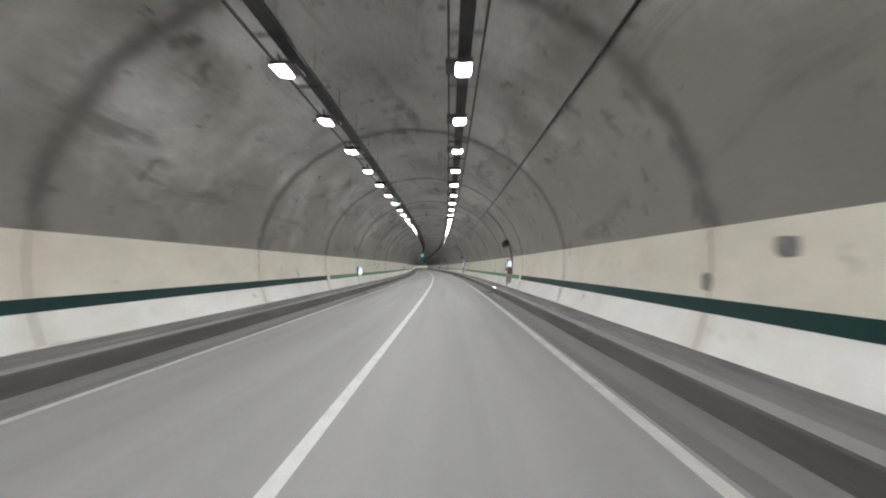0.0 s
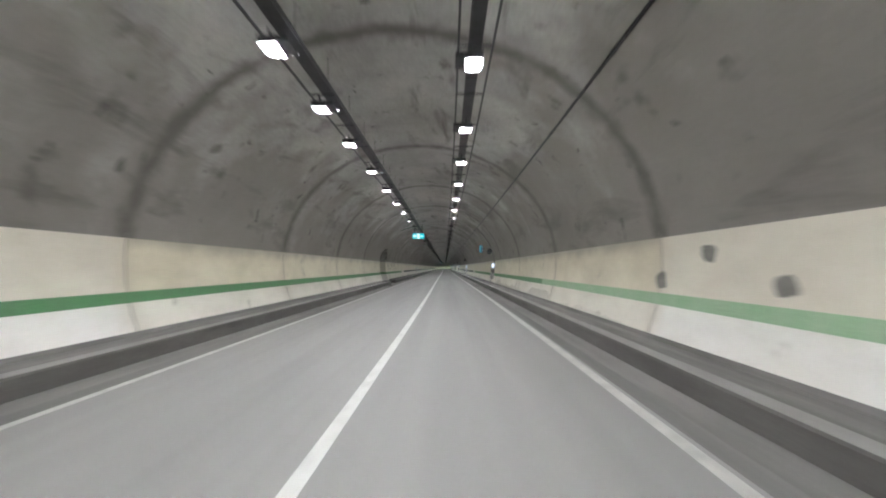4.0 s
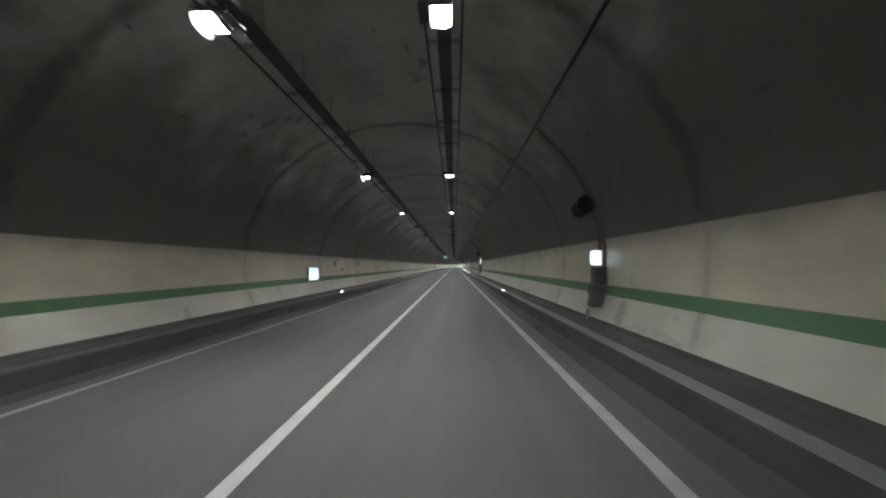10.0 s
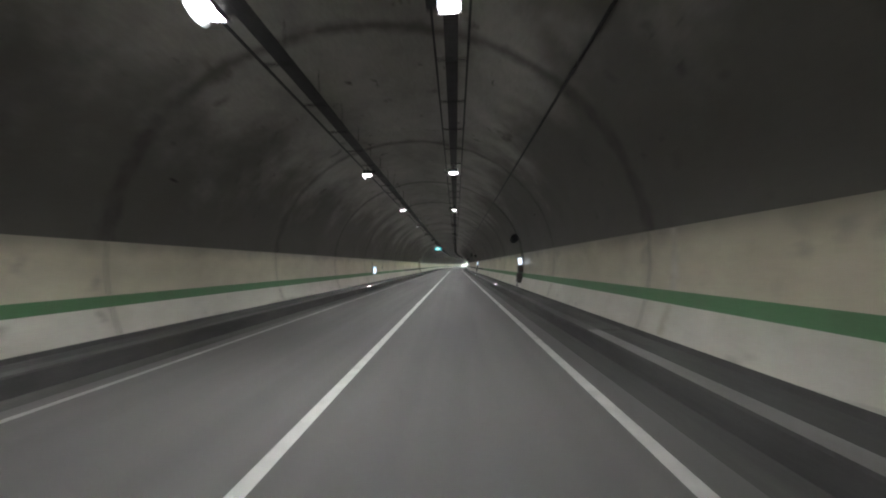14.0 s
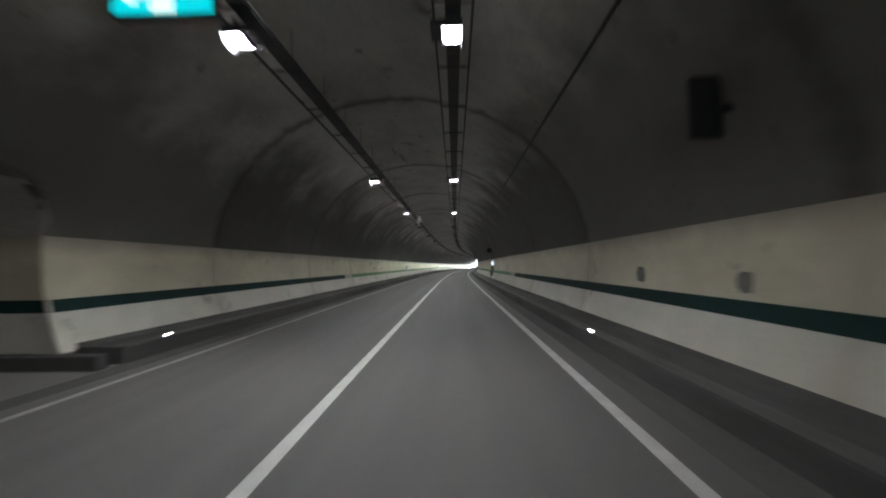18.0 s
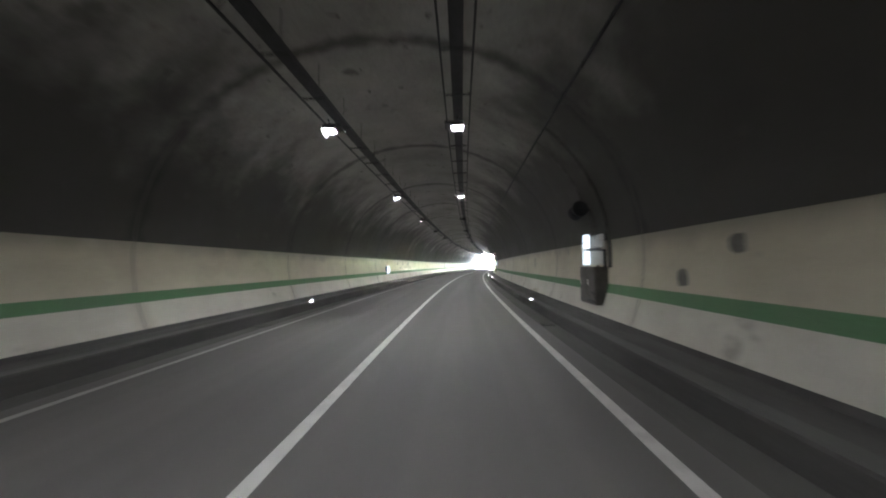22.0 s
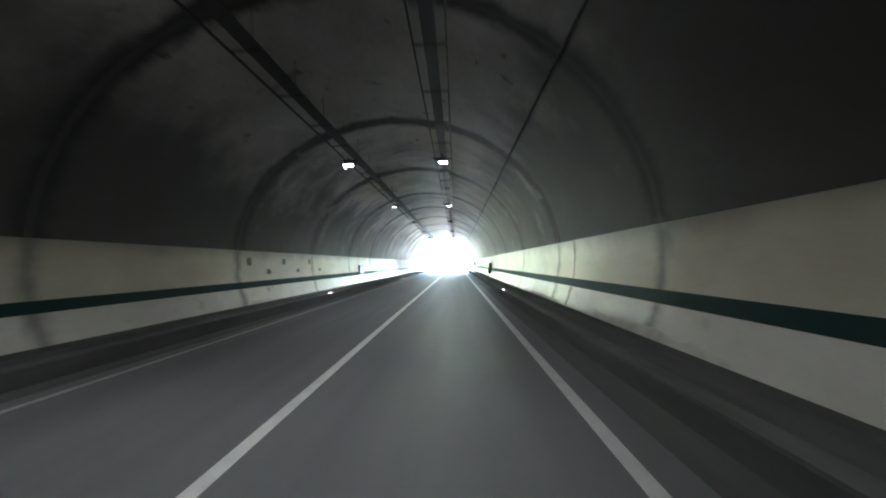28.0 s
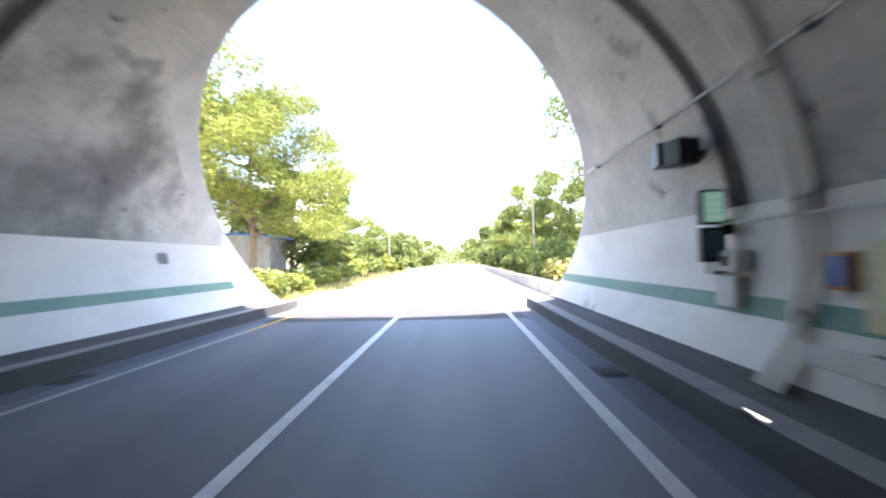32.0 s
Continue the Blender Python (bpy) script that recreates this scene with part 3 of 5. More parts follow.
for a, b in zip(ends, ends[1:]):
    if a > 204 and not dark_from:
        # deeper in, the flanks are darkened by soot and by shade in the colour
        dark_from = a
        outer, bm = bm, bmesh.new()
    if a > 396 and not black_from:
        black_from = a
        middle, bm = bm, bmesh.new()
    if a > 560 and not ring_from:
        # casting joints painted broader here, as daylight makes them stand out
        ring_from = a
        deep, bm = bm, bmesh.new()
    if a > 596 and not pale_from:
        # the lining near the portal, paler to stand in for daylight
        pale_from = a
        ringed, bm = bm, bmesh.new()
    if b == EXIT:
        portal, bm = bm, bmesh.new()
        last_bay(bm, sec, a, b, True, 1)
        collar = bmesh.new()
        last_bay(collar, sec, a, b, True, 2)
    else:
        near = any(a < q and b > p for p, q in NICHES)
        if near:
            piece = bmesh.new()
            sweep(piece, sec[::-1], stations_for(a, b), joints=(a, b), swell=0.008)
            uv = piece.loops.layers.uv.active
            dead = []
            for f in piece.faces:
                ss = sum(lp[uv].uv[1] for lp in f.loops) / 4
                zz = sum(lp.vert.co.z for lp in f.loops) / 4
                left = (spot(ss, 0) - f.calc_center_median()).dot(spot(ss, 1) - spot(ss, 0)) > 2.0
                if left and in_niche(ss, zz):
                    dead.append(f)
            bmesh.ops.delete(piece, geom=dead, context="FACES")
            me = bpy.data.meshes.new("bay")
            piece.to_mesh(me)
            piece.free()
            bm.from_mesh(me)
        else:
            sweep(bm, sec[::-1], stations_for(a, b, True), joints=(a, b), swell=random.uniform(0.004, 0.011) + 0.008 * (a > 600) + 0.034 * (a > 645))
for f in list(bm.faces) + list(portal.faces) + list(ringed.faces) + list(deep.faces) + list(middle.faces) + list(outer.faces):
    f.smooth = True
tagged(part("ceiling_end", bm, concrete_rim), "mottled concrete vault inside the portal, paled for daylight", "ceiling", kind="structure")
tagged(part("ceiling_portal", portal, concrete_daylit), "blotchy concrete vault near the portal, paled for daylight", "ceiling", kind="structure")
tagged(part("ceiling_soot_shade", middle, concrete_soot_shade), "concrete tunnel vault, flanks dark with soot and painted shade", "ceiling", kind="structure")
tagged(part("ceiling_ringed", ringed, concrete_ringed), "concrete vault with bold casting joints, soot and painted shade on its flanks", "ceiling", kind="structure")
tagged(part("ceiling_blackened", deep, concrete_black), "concrete tunnel vault, flanks black with soot and painted shade", "ceiling", kind="structure")
vault = part("ceiling", outer, concrete)
tagged(vault, "stained grey concrete tunnel vault with dark casting joints", "ceiling", kind="structure")
# last metre paler than the vault, standing in for skylight on it
tagged(part("portal_collar", collar, shade("portal collar concrete", (0.52, 0.50, 0.46), 0.85, second=(0.40, 0.38, 0.35), scale=1.2, grain=30, bump=0.2)), "concrete collar inside the portal, paled for skylight", "portal", kind="structure")
# outer skin of the lining, seen at the joints and from outside
bm = bmesh.new()
low = [(-(HALF + 0.5), -0.1)] + vault_section(0.5) + [(HALF + 0.5, -0.1)]
for a, b in ((START, NICHES[0][0] - 0.6), (NICHES[0][1] + 0.6, NICHES[1][0] - 0.6), (NICHES[1][1] + 0.6, EXIT - 9.2)):
    sweep(bm, vault_section(0.06)[::-1], steps(a, b, 4.0))
for a, b in NICHES:
    sweep(bm, [p for p in vault_section(0.06)[::-1] if p[0] > -4.78], [a - 0.6, b + 0.6])
for a, b in ((START, NICHES[0][0] - 0.6), (NICHES[0][1] + 0.6, NICHES[1][0] - 0.6), (NICHES[1][1] + 0.6, EXIT - 9.2)):
    sweep(bm, low, steps(a, b, 6.0))
for a, b in NICHES:
    sweep(bm, [p for p in low if p[0] > -4.9], [a - 0.6, b + 0.6])
shell = part("ceiling_shell", bm, shade("raw concrete", (0.17, 0.16, 0.14), 0.9, scale=1.0, grain=20, bump=0.3))
tagged(shell, "raw dark concrete behind the vault joints", "ceiling", kind="structure")
# the portal's rim: the lining's thickness, cut on the slant
bm = bmesh.new()
full_in = [(-half_width(z), z) for z in (0.28, 0.9, 1.5, 2.0)] + vault_section() + [(half_width(z), z) for z in (2.0, 1.5, 0.9, 0.28)]
full_out = [(x * (1 + 0.42 / max(0.1, math.hypot(x, z - 1.5))), 1.5 + (z - 1.5) * (1 + 0.42 / max(0.1, math.hypot(x, z - 1.5))) if z > 1.5 else z) for x, z in full_in]
ins = [bm.verts.new(spot(EXIT + lean_back(z, x), x, z)) for x, z in full_in]
chamfer = [bm.verts.new(spot(EXIT + lean_back(z, x) + 0.10, x * 1.012, z * 1.01)) for x, z in full_in]
outs = [bm.verts.new(spot(EXIT + lean_back(z, x) + 0.10, x, z)) for x, z in full_out]
back = [bm.verts.new(spot(EXIT - 9.5 + 0.3 * lean_back(z), x, z)) for x, z in full_out]
for a, b in ((ins, chamfer), (chamfer, outs), (outs, back)):
    for i in range(len(ins) - 1):
        bm.faces.new((a[i], b[i], b[i + 1], a[i + 1]))
tagged(part("portal_rim", bm, shade("portal concrete", (0.50, 0.48, 0.44), 0.85, second=(0.38, 0.36, 0.33), scale=1.2, grain=30, bump=0.2)), "pale concrete rim of the slanted tunnel portal", "portal", kind="structure")

for side, nm in ((-1, "wall_left"), (1, "wall_right")):
    w = tagged(new(nm), "cream painted tunnel wall in cast sections, grimy at the joints", "wall", kind="structure")
    sec = wall_section(side)
    for a, b in zip(ends, ends[1:]):
        bm = bmesh.new()
        if b == EXIT:
            last_bay(bm, sec, a, b, side < 0)
        else:
            near = side < 0 and any(a < q and b > p for p, q in NICHES)
            sweep(bm, sec if side < 0 else sec[::-1], stations_for(a, b), joints=(a, b))
            if near:
                cut(bm, side)
        for f in bm.faces:
            f.smooth = True
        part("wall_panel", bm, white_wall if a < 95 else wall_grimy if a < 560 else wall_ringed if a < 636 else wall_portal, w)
    back = [(side * (half_width(z) + 0.06), z) for z in (0.2, 0.8, 1.4, 2.0, 2.5)]
    spans = [(START, EXIT - 4)] if side > 0 else [(START, NICHES[0][0] - 0.1), (NICHES[0][1] + 0.1, NICHES[1][0] - 0.1), (NICHES[1][1] + 0.1, EXIT - 4)]
    for a, b in spans:
        part("wall_backing", sweep(bmesh.new(), back if side < 0 else back[::-1], steps(a, b, 4.0)), concrete, w)

# recesses in the left wall: floor, back, two sides and a barrel roof
for a, b in NICHES:
    m, h = (a + b) / 2, (b - a) / 2
    arch = [(m - h * math.cos(math.pi * i / 20), NICHE_SPRING + (NICHE_TOP - NICHE_SPRING) * math.sin(math.pi * i / 20)) for i in range(21)]
    w = tagged(new("wall_niche"), "arched recess in the tunnel wall, cream below and bare concrete above", "wall", kind="structure")

    def loft(pairs, mat, pn, label=""):
        bm = bmesh.new()
        uv = bm.loops.layers.uv.verify()
        rows = []
        for s, z, x0, x1 in pairs:
            rows.append((bm.verts.new(spot(s, x0, z)), bm.verts.new(spot(s, x1, z))))
        for r0, r1 in zip(rows, rows[1:]):
            bm.faces.new((r0[0], r0[1], r1[1], r1[0]))
        unjoint(bm)
        return part(pn, bm, mat, w, label)
    inner = lambda z: -half_width(z) - 0.02
    loft([(s, z, inner(z) + 0.08, -NICHE_DEEP) for s, z in arch], concrete if a < 200 else concrete_black, "niche_roof")
    for s in (a, b):
        loft([(s, z, inner(z) + 0.02, -NICHE_DEEP) for z in (0.0, 0.4, 0.9, 1.4, 1.9, WHITE_TOP)], white_wall if a < 200 else wall_grimy, "niche_side")
        loft([(s, z, inner(z) + 0.02, -NICHE_DEEP) for z in (WHITE_TOP, NICHE_SPRING + 0.02)], concrete if a < 200 else concrete_black, "niche_side_upper")
        loft([(s + (0.004 if s == a else -0.004), z, inner(z) + 0.01, -NICHE_DEEP + 0.005) for z in (0.955, 1.185)], stripe_green if a < 200 else stripe_dark, "stripe_band")
    bm = bmesh.new()
    bm.faces.new([bm.verts.new(spot(s, -NICHE_DEEP, z)) for s, z in [(a, 0.0)] + arch + [(b, 0.0)]])
    unjoint(bm)
    part("niche_back", bm, concrete if a < 200 else concrete_black, w)
    bm = bmesh.new()
    ring = []
    for s, z in arch:
        k = 0.13 / max(0.3, math.hypot(s - m, z - NICHE_SPRING))
        s2, z2 = s + (s - m) * k, z + (z - NICHE_SPRING) * k
        ring.append((bm.verts.new(spot(s, inner(z) + 0.10, z)), bm.verts.new(spot(s2, inner(z2) + 0.10, z2)), bm.verts.new(spot(s2, inner(z2) - 0.1, z2)), bm.verts.new(spot(s, inner(z) - 0.1, z))))
    for r0, r1 in zip(ring, ring[1:]):
        for i in range(4):
            bm.faces.new((r0[i], r1[i], r1[(i + 1) % 4], r0[(i + 1) % 4]))
    part("niche_rim", bm, shade("dark rim", (0.16, 0.15, 0.135), 0.9, scale=2, grain=30, bump=0.2), w, "dark concrete rim of the arch")
    loft([(a, 0.006, -4.30, -NICHE_DEEP), (b, 0.006, -4.30, -NICHE_DEEP)], gutter, "niche_floor")
    # unseen casing round the recess, keeps sky light from leaking in
    bm = bmesh.new()
    edge = [(-4.78, 5.3), (-8.0, 5.3), (-8.0, -0.1)]
    rows = [[bm.verts.new(spot(s, x, z)) for x, z in edge] for s in (a - 0.7, b + 0.7)]
    for i in range(2):
        bm.faces.new((rows[0][i], rows[1][i], rows[1][i + 1], rows[0][i + 1]))
    hug = [(-half_width(z) - 0.09, z) for z in (-0.1, 0.6, 1.3, 1.9, 2.6, 3.2, 3.8, 4.3)]
    for s in (a - 0.7, b + 0.7):
        bm.faces.new([bm.verts.new(spot(s, x, z)) for x, z in edge + hug])
    unjoint(bm)
    part("niche_casing", bm, concrete, w)
    part("niche_kerb", box(-NICHE_DEEP + 0.02, -4.36, -0.3, -0.01, 0.0, 0.26, 0.02), kerb_face, w, m=stand(b, 0, 0))
    cab = thing("niche_cabinet", "small dark steel cabinet on the back of the recess", "cabinet", stand(a + 2.2, -NICHE_DEEP, 1.5))
    part("body", box(-0.02, 0.22, -0.34, 0.34, -0.3, 0.3, 0.02), steel_dark, cab)
    part("door", box(0.22, 0.236, -0.31, 0.31, -0.27, 0.27, 0.006), steel_dark, cab)
    part("handle", box(0.236, 0.26, 0.2, 0.23, -0.08, 0.08, 0.005), steel_grey, cab)

# road sheet, lines, kerbs
FAR = 1300
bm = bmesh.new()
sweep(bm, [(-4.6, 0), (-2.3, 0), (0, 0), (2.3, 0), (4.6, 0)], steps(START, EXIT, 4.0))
tagged(part("road", bm, asphalt), "worn grey two-lane road with tyre streaks, sky-blue painted in near the portal", "road", kind="structure")
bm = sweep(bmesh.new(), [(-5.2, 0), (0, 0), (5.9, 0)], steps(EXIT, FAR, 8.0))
tagged(part("road_outside", bm, road_sunlit), "asphalt road outside the tunnel, paled for sunlight", "road", kind="structure")
bm = sweep(bmesh.new(), [(-4.3, 0.003), (4.3, 0.003)], [EXIT - 3.6, EXIT - 0.9])
tagged(part("road_patch", bm, patch_tar), "darker strip of newer asphalt across the road", "road", kind="structure")
for nm, x, mat, s0, s1 in (("centre_line", 0.0, line_white, START, FAR), ("edge_line_right", 3.455, line_worn, START, FAR), ("edge_line_left", -3.52, line_worn, START, 170), ("edge_line_left", -3.52, line_faint, 170, EXIT - 5), ("edge_line_yellow", -3.52, line_yellow, EXIT - 5, FAR)):
    bm = bmesh.new()
    wide = 0.06 if x < -1 else 0.08
    sweep(bm, [(x - wide, 0.006), (x + wide, 0.006)], steps(s0, s1, 3.0))
    tagged(part(nm, bm, mat), "solid painted lane line, worn by traffic", "road marking", kind="structure")
for side in (-1, 1):
    o = 1 if side > 0 else -1
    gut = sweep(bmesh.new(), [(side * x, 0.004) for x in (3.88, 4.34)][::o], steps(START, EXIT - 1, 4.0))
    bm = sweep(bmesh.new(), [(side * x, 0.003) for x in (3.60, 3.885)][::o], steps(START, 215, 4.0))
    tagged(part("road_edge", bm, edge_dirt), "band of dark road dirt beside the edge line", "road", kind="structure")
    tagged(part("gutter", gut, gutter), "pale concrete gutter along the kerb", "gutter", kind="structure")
for side, nm in ((-1, "walkway_left"), (1, "walkway_right")):
    w = tagged(new(nm), "raised concrete utility walkway with a dirty kerb", "walkway", kind="structure")
    o = 1 if side < 0 else -1
    spans = [(START, 132), (132, 312), (312, EXIT - 0.2)] if side > 0 else [(START, NICHES[0][0] - 0.3), (NICHES[0][1] + 0.3, 205), (205, NICHES[1][0] - 0.3), (NICHES[1][1] + 0.3, EXIT + 0.7)]
    for a, b in spans:
        clean, dusty = b <= 312, b <= 133
        for pn, sec, mat in (("kerb", [(KERB_X, -0.02), (KERB_X + 0.012, KERB_Z - 0.03), (KERB_X + 0.035, KERB_Z)], kerb_clean if dusty else kerb_face),
                             ("cover_strip", [(KERB_X + 0.035, KERB_Z), (4.63, KERB_Z)], walk_light if clean else walk_mid),
                             ("inner_strip", [(4.63, KERB_Z), (4.64, KERB_Z - 0.012), (5.17, KERB_Z - 0.012), (5.225, KERB_Z + 0.07)], walk_dust if dusty else walk_dark)):
            part(pn, sweep(bmesh.new(), [(side * x, z) for x, z in sec][::o], steps(a, b, 4.0)), mat, w)
        for s in (a, b):
            bm = bmesh.new()
            vs = [bm.verts.new(spot(s, side * x, z)) for x, z in ((KERB_X, -0.02), (KERB_X, KERB_Z), (5.4, KERB_Z), (5.4, -0.02))]
            bm.faces.new(vs)
            part("kerb_end", bm, kerb_face, w)
    # splash grime and mud at the foot of the wall, each with a ragged edge of its own
    def stain(a, b, z0, z1, mat, rnd, cell=0.22):
        bm = bmesh.new()
        bm.loops.layers.uv.verify()
        qs = steps(a, b, cell)
        lo, hi, h = [], [], 0.5
        for i, q in enumerate(qs):
            h = min(1.0, max(0.08, h + rnd.uniform(-0.28, 0.28)))
            k = min(1.0, i / 3, (len(qs) - 1 - i) / 3)
            zt = z0 + (z1 - z0) * h * k + 0.004
            lo.append(bm.verts.new(spot(q, side * (half_width(z0) - 0.004), z0)))
            hi.append(bm.verts.new(spot(q, side * (half_width(zt) - 0.004), zt)))
        for i in range(len(qs) - 1):
            f = (lo[i], lo[i + 1], hi[i + 1], hi[i])
            bm.faces.new(f if side < 0 else f[::-1])
        part("grime_stain", bm, mat, w, "ragged brown-grey grime on the paint")
    rnd = random.Random(20 + side)
    for k in range(46):
        a = rnd.uniform(START + 5, EXIT - 12)
        b = a + rnd.uniform(1.2, 7.0)
        if side < 0 and any(a < q + 0.5 and b > p - 0.5 for p, q in NICHES):
            continue
        stain(a, b, 0.375, rnd.uniform(0.44, 0.58), rnd.choice((stain_brown, stain_grey)), rnd)
    if side > 0:
        for k in range(12):
            stain(98 + 7.1 * k, 98 + 7.1 * k + rnd.uniform(4.5, 6.6), 0.37, 0.72, stain_wash, rnd, 0.4)
    # cover slabs of the walkway near the way out
    slab = box(-0.15, 0.15, -0.24, 0.24, 0.0, 0.014, 0.006)
    me = mesh_of(slab, "cover_slab", walk_light)
    for k in range(70):
        q = EXIT - 0.6 - k * 0.5
        ob = new("cover_slab", me)
        ob.parent = w
        ob.matrix_basis = stand(q, side * 4.5, KERB_Z) @ pose(0, 0, random.uniform(-0.002, 0.003), 0, 0, random.uniform(-0.6, 0.6))

bm = bmesh.new()
g0 = spot(EXIT)
bmesh.ops.create_grid(bm, x_segments=2, y_segments=2, size=2500, matrix=Matrix.Translation((g0.x, g0.y, -0.03)))
tagged(part("ground", bm, soil), "dry earth and grass ground beside the road", "ground", kind="structure")
bm = sweep(bmesh.new(), [(-6, -0.1), (-6, 7.5), (6, 7.5), (6, -0.1)], [START - 0.2, START], closed=True)
tagged(part("wall_end", bm, concrete), "plain concrete closing the bore", "wall", kind="structure")

# stripes on the walls
BANDS = [(START, 25.2, stripe_dark), (25.8, 73.9, stripe_green), (73.9, 108, stripe_pale), (108, 154.5, stripe_green), (158, 209, stripe_dark), (209, 362.5, stripe_soft), (363.5, 414.6, stripe_dark), (414.6, 416.6, stripe_faded), (416.6, 574.0, stripe_soft), (574.0, 576.0, stripe_faded), (576.0, 628, stripe_dark), (628, 645, stripe_green), (645, EXIT - 1.2, stripe_teal)]
for side, nm in ((-1, "stripe_left"), (1, "stripe_right")):
    w = tagged(new(nm), "painted guide stripe, green and dark green in turn", "stripe", kind="structure")
    for a, b, mat in BANDS:
        spans = [(a, b)]
        if side < 0:
            for p, q in NICHES:
                if a < p and b > q:
                    spans = [(a, p - 0.05), (q + 0.05, b)]
        sec = [(side * (half_width(z) - 0.005), z) for z in (0.955, 1.07, 1.185)]
        for p, q in spans:
            part("stripe_band", sweep(bmesh.new(), sec if side < 0 else sec[::-1], steps(p, q, 1.5)), stripe_green if side < 0 and mat == stripe_pale else mat, w)


# ---- tunnel lamps ----
LAMP_Z = 5.42


def lamp(hooded, lens_mat, inward):
    """inward: 1 where the middle of the road lies to the right of the lamp, -1 to the left. An added glowing strip on
    its inner shoulder brightens the crown of the vault.
    """
    t = thing("ceiling_light", "lit oblong white floodlight fixed under the vault" + (", deep side plates" if hooded == 2 else ""), "lamp", pose(0, 0, 0), "tunnel lamps")
    part("housing", box(-0.17, 0.17, -0.30, 0.30, 0.0, 0.10, 0.02), steel_dark, t)
    # lens: a shallow bowl with rounded corners, shaped to suggest the lamp's glare
    bm = bmesh.new()
    grid = [[None] * 9 for _ in range(11)]
    for j in range(11):
        for i in range(9):
            u, v = i / 4 - 1, j / 5 - 1
            grid[j][i] = bm.verts.new((0.148 * u * math.sqrt(1 - 0.22 * v ** 4), 0.275 * v * math.sqrt(1 - 0.22 * u ** 4), -0.003 - 0.03 * (1 - u * u) * (1 - v * v)))
    for j in range(10):
        for i in range(8):
            bm.faces.new((grid[j][i], grid[j + 1][i], grid[j + 1][i + 1], grid[j][i + 1]))
    part("lens", bm, lens_mat, t)
    # an added strip, shielded from below, glows level with the lamp and above it
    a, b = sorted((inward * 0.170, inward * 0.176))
    part("fill_strip", box(a, b, -0.22, 0.22, 0.030, 0.078), crown_fill if hooded == 2 else crown_fill_near, t, "narrow added glow strip for the vault")
    for z0, reach in ((0.016, 0.335), (0.082, 0.26)):
        a, b = sorted((inward * 0.168, inward * reach))
        part("fill_lip", box(a, b, -0.285, 0.285, z0, z0 + 0.006), steel_dark, t)
    a, b = sorted((inward * 0.168, inward * 0.335))
    for y in (-0.285, 0.279):
        part("fill_end", box(a, b, y, y + 0.006, 0.016, 0.088), steel_dark, t)
    for y in (-0.18, 0.18):
        part("bracket", box(-0.02, 0.02, y - 0.02, y + 0.02, 0.10, 0.24), steel_dark, t)
    end, outer_drop, inner_drop = {0: (0.027, 0.015, 0.015), 1: (0.052, 0.06, 0.05), 2: (0.052, 0.21, 0.09)}[hooded]
    part("visor", box(-0.17, 0.17, -0.296, -0.282, -end - 0.012, 0.0), steel_dark, t, "low visor against glare")
    for x in (-0.165, 0.165):
        deep = inner_drop if x * inward > 0 else outer_drop
        bm = bmesh.new()
        rim = [(y, -0.012 - (deep - 0.012) * max(0.0, 1 - (y / 0.29) ** 2) ** 0.5) for y in [0.286 * (k / 6 - 1) for k in range(13)]]
        faces = [[bm.verts.new((x + e, y, z)) for y, z in [(-0.286, 0.0)] + rim + [(0.286, 0.0)]] for e in (-0.008, 0.008)]
        bm.faces.new(faces[0])
        bm.faces.new(faces[1][::-1])
        n = len(faces[0])
        for k in range(n):
            bm.faces.new((faces[0][k], faces[1][k], faces[1][(k + 1) % n], faces[0][(k + 1) % n]))
        part("side_plate", bm, black_paint, t)
    return t


EVEN = [8.3 + 3.0 * i for i in range(-13, 21)]
LEFT_ROW = EVEN + [71.3, 74.3, 77.3, 80.3, 84.2, 88.1, 92.1, 95.0, 97.9, 100.9, 104.8, 109, 113.5, 118, 123, 128.5, 139.0, 145.4, 151.2, 163.4, 169.4, 175.4, 187.6, 193.5]
RIGHT_ROW = EVEN + [72.1, 76.2, 80.1, 83.0, 86.0, 89.0, 91.9, 95.6, 99.5, 103.3, 107.4, 111.8, 116.4, 122, 128.4, 134.4, 138.9, 145.3, 151.3, 157.3, 163.4, 175.4, 181.3, 187.6]
HOODED = [200.2, 212, 224, 235.8, 248.4, 260.3, 272.3, 284.5, 296.8, 308.7, 320.4, 332.3, 344.4, 356.5, 368.7, 380.9, 392.9, 405.2, 417.4, 429.7, 442.4, 454.7, 467.4, 479.9, 492, 504.4, 517.2, 529.5, 541.9, 554.3, 566.6, 579.1, 591.4, 603.1, 615.4, 627.2, 639.4, 651.6, 663.6]
RIGHT_X, LEFT_X = 1.64, -1.80
first = {}
random.seed(5)
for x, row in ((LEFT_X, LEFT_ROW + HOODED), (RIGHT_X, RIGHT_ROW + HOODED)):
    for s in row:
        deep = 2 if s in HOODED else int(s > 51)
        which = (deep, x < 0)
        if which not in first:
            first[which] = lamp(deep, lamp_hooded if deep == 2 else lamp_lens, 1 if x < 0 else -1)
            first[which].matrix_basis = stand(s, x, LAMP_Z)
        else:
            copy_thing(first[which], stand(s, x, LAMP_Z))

# ---- cable trays and lines under the vault ----
def rail(bm, x, z, r, a, b, d=4.0):
    return sweep(bm, [(x - r, z - r), (x + r, z - r), (x + r, z + r), (x - r, z + r)], steps(a, b, d), closed=True)


TRAY_END = 669.5
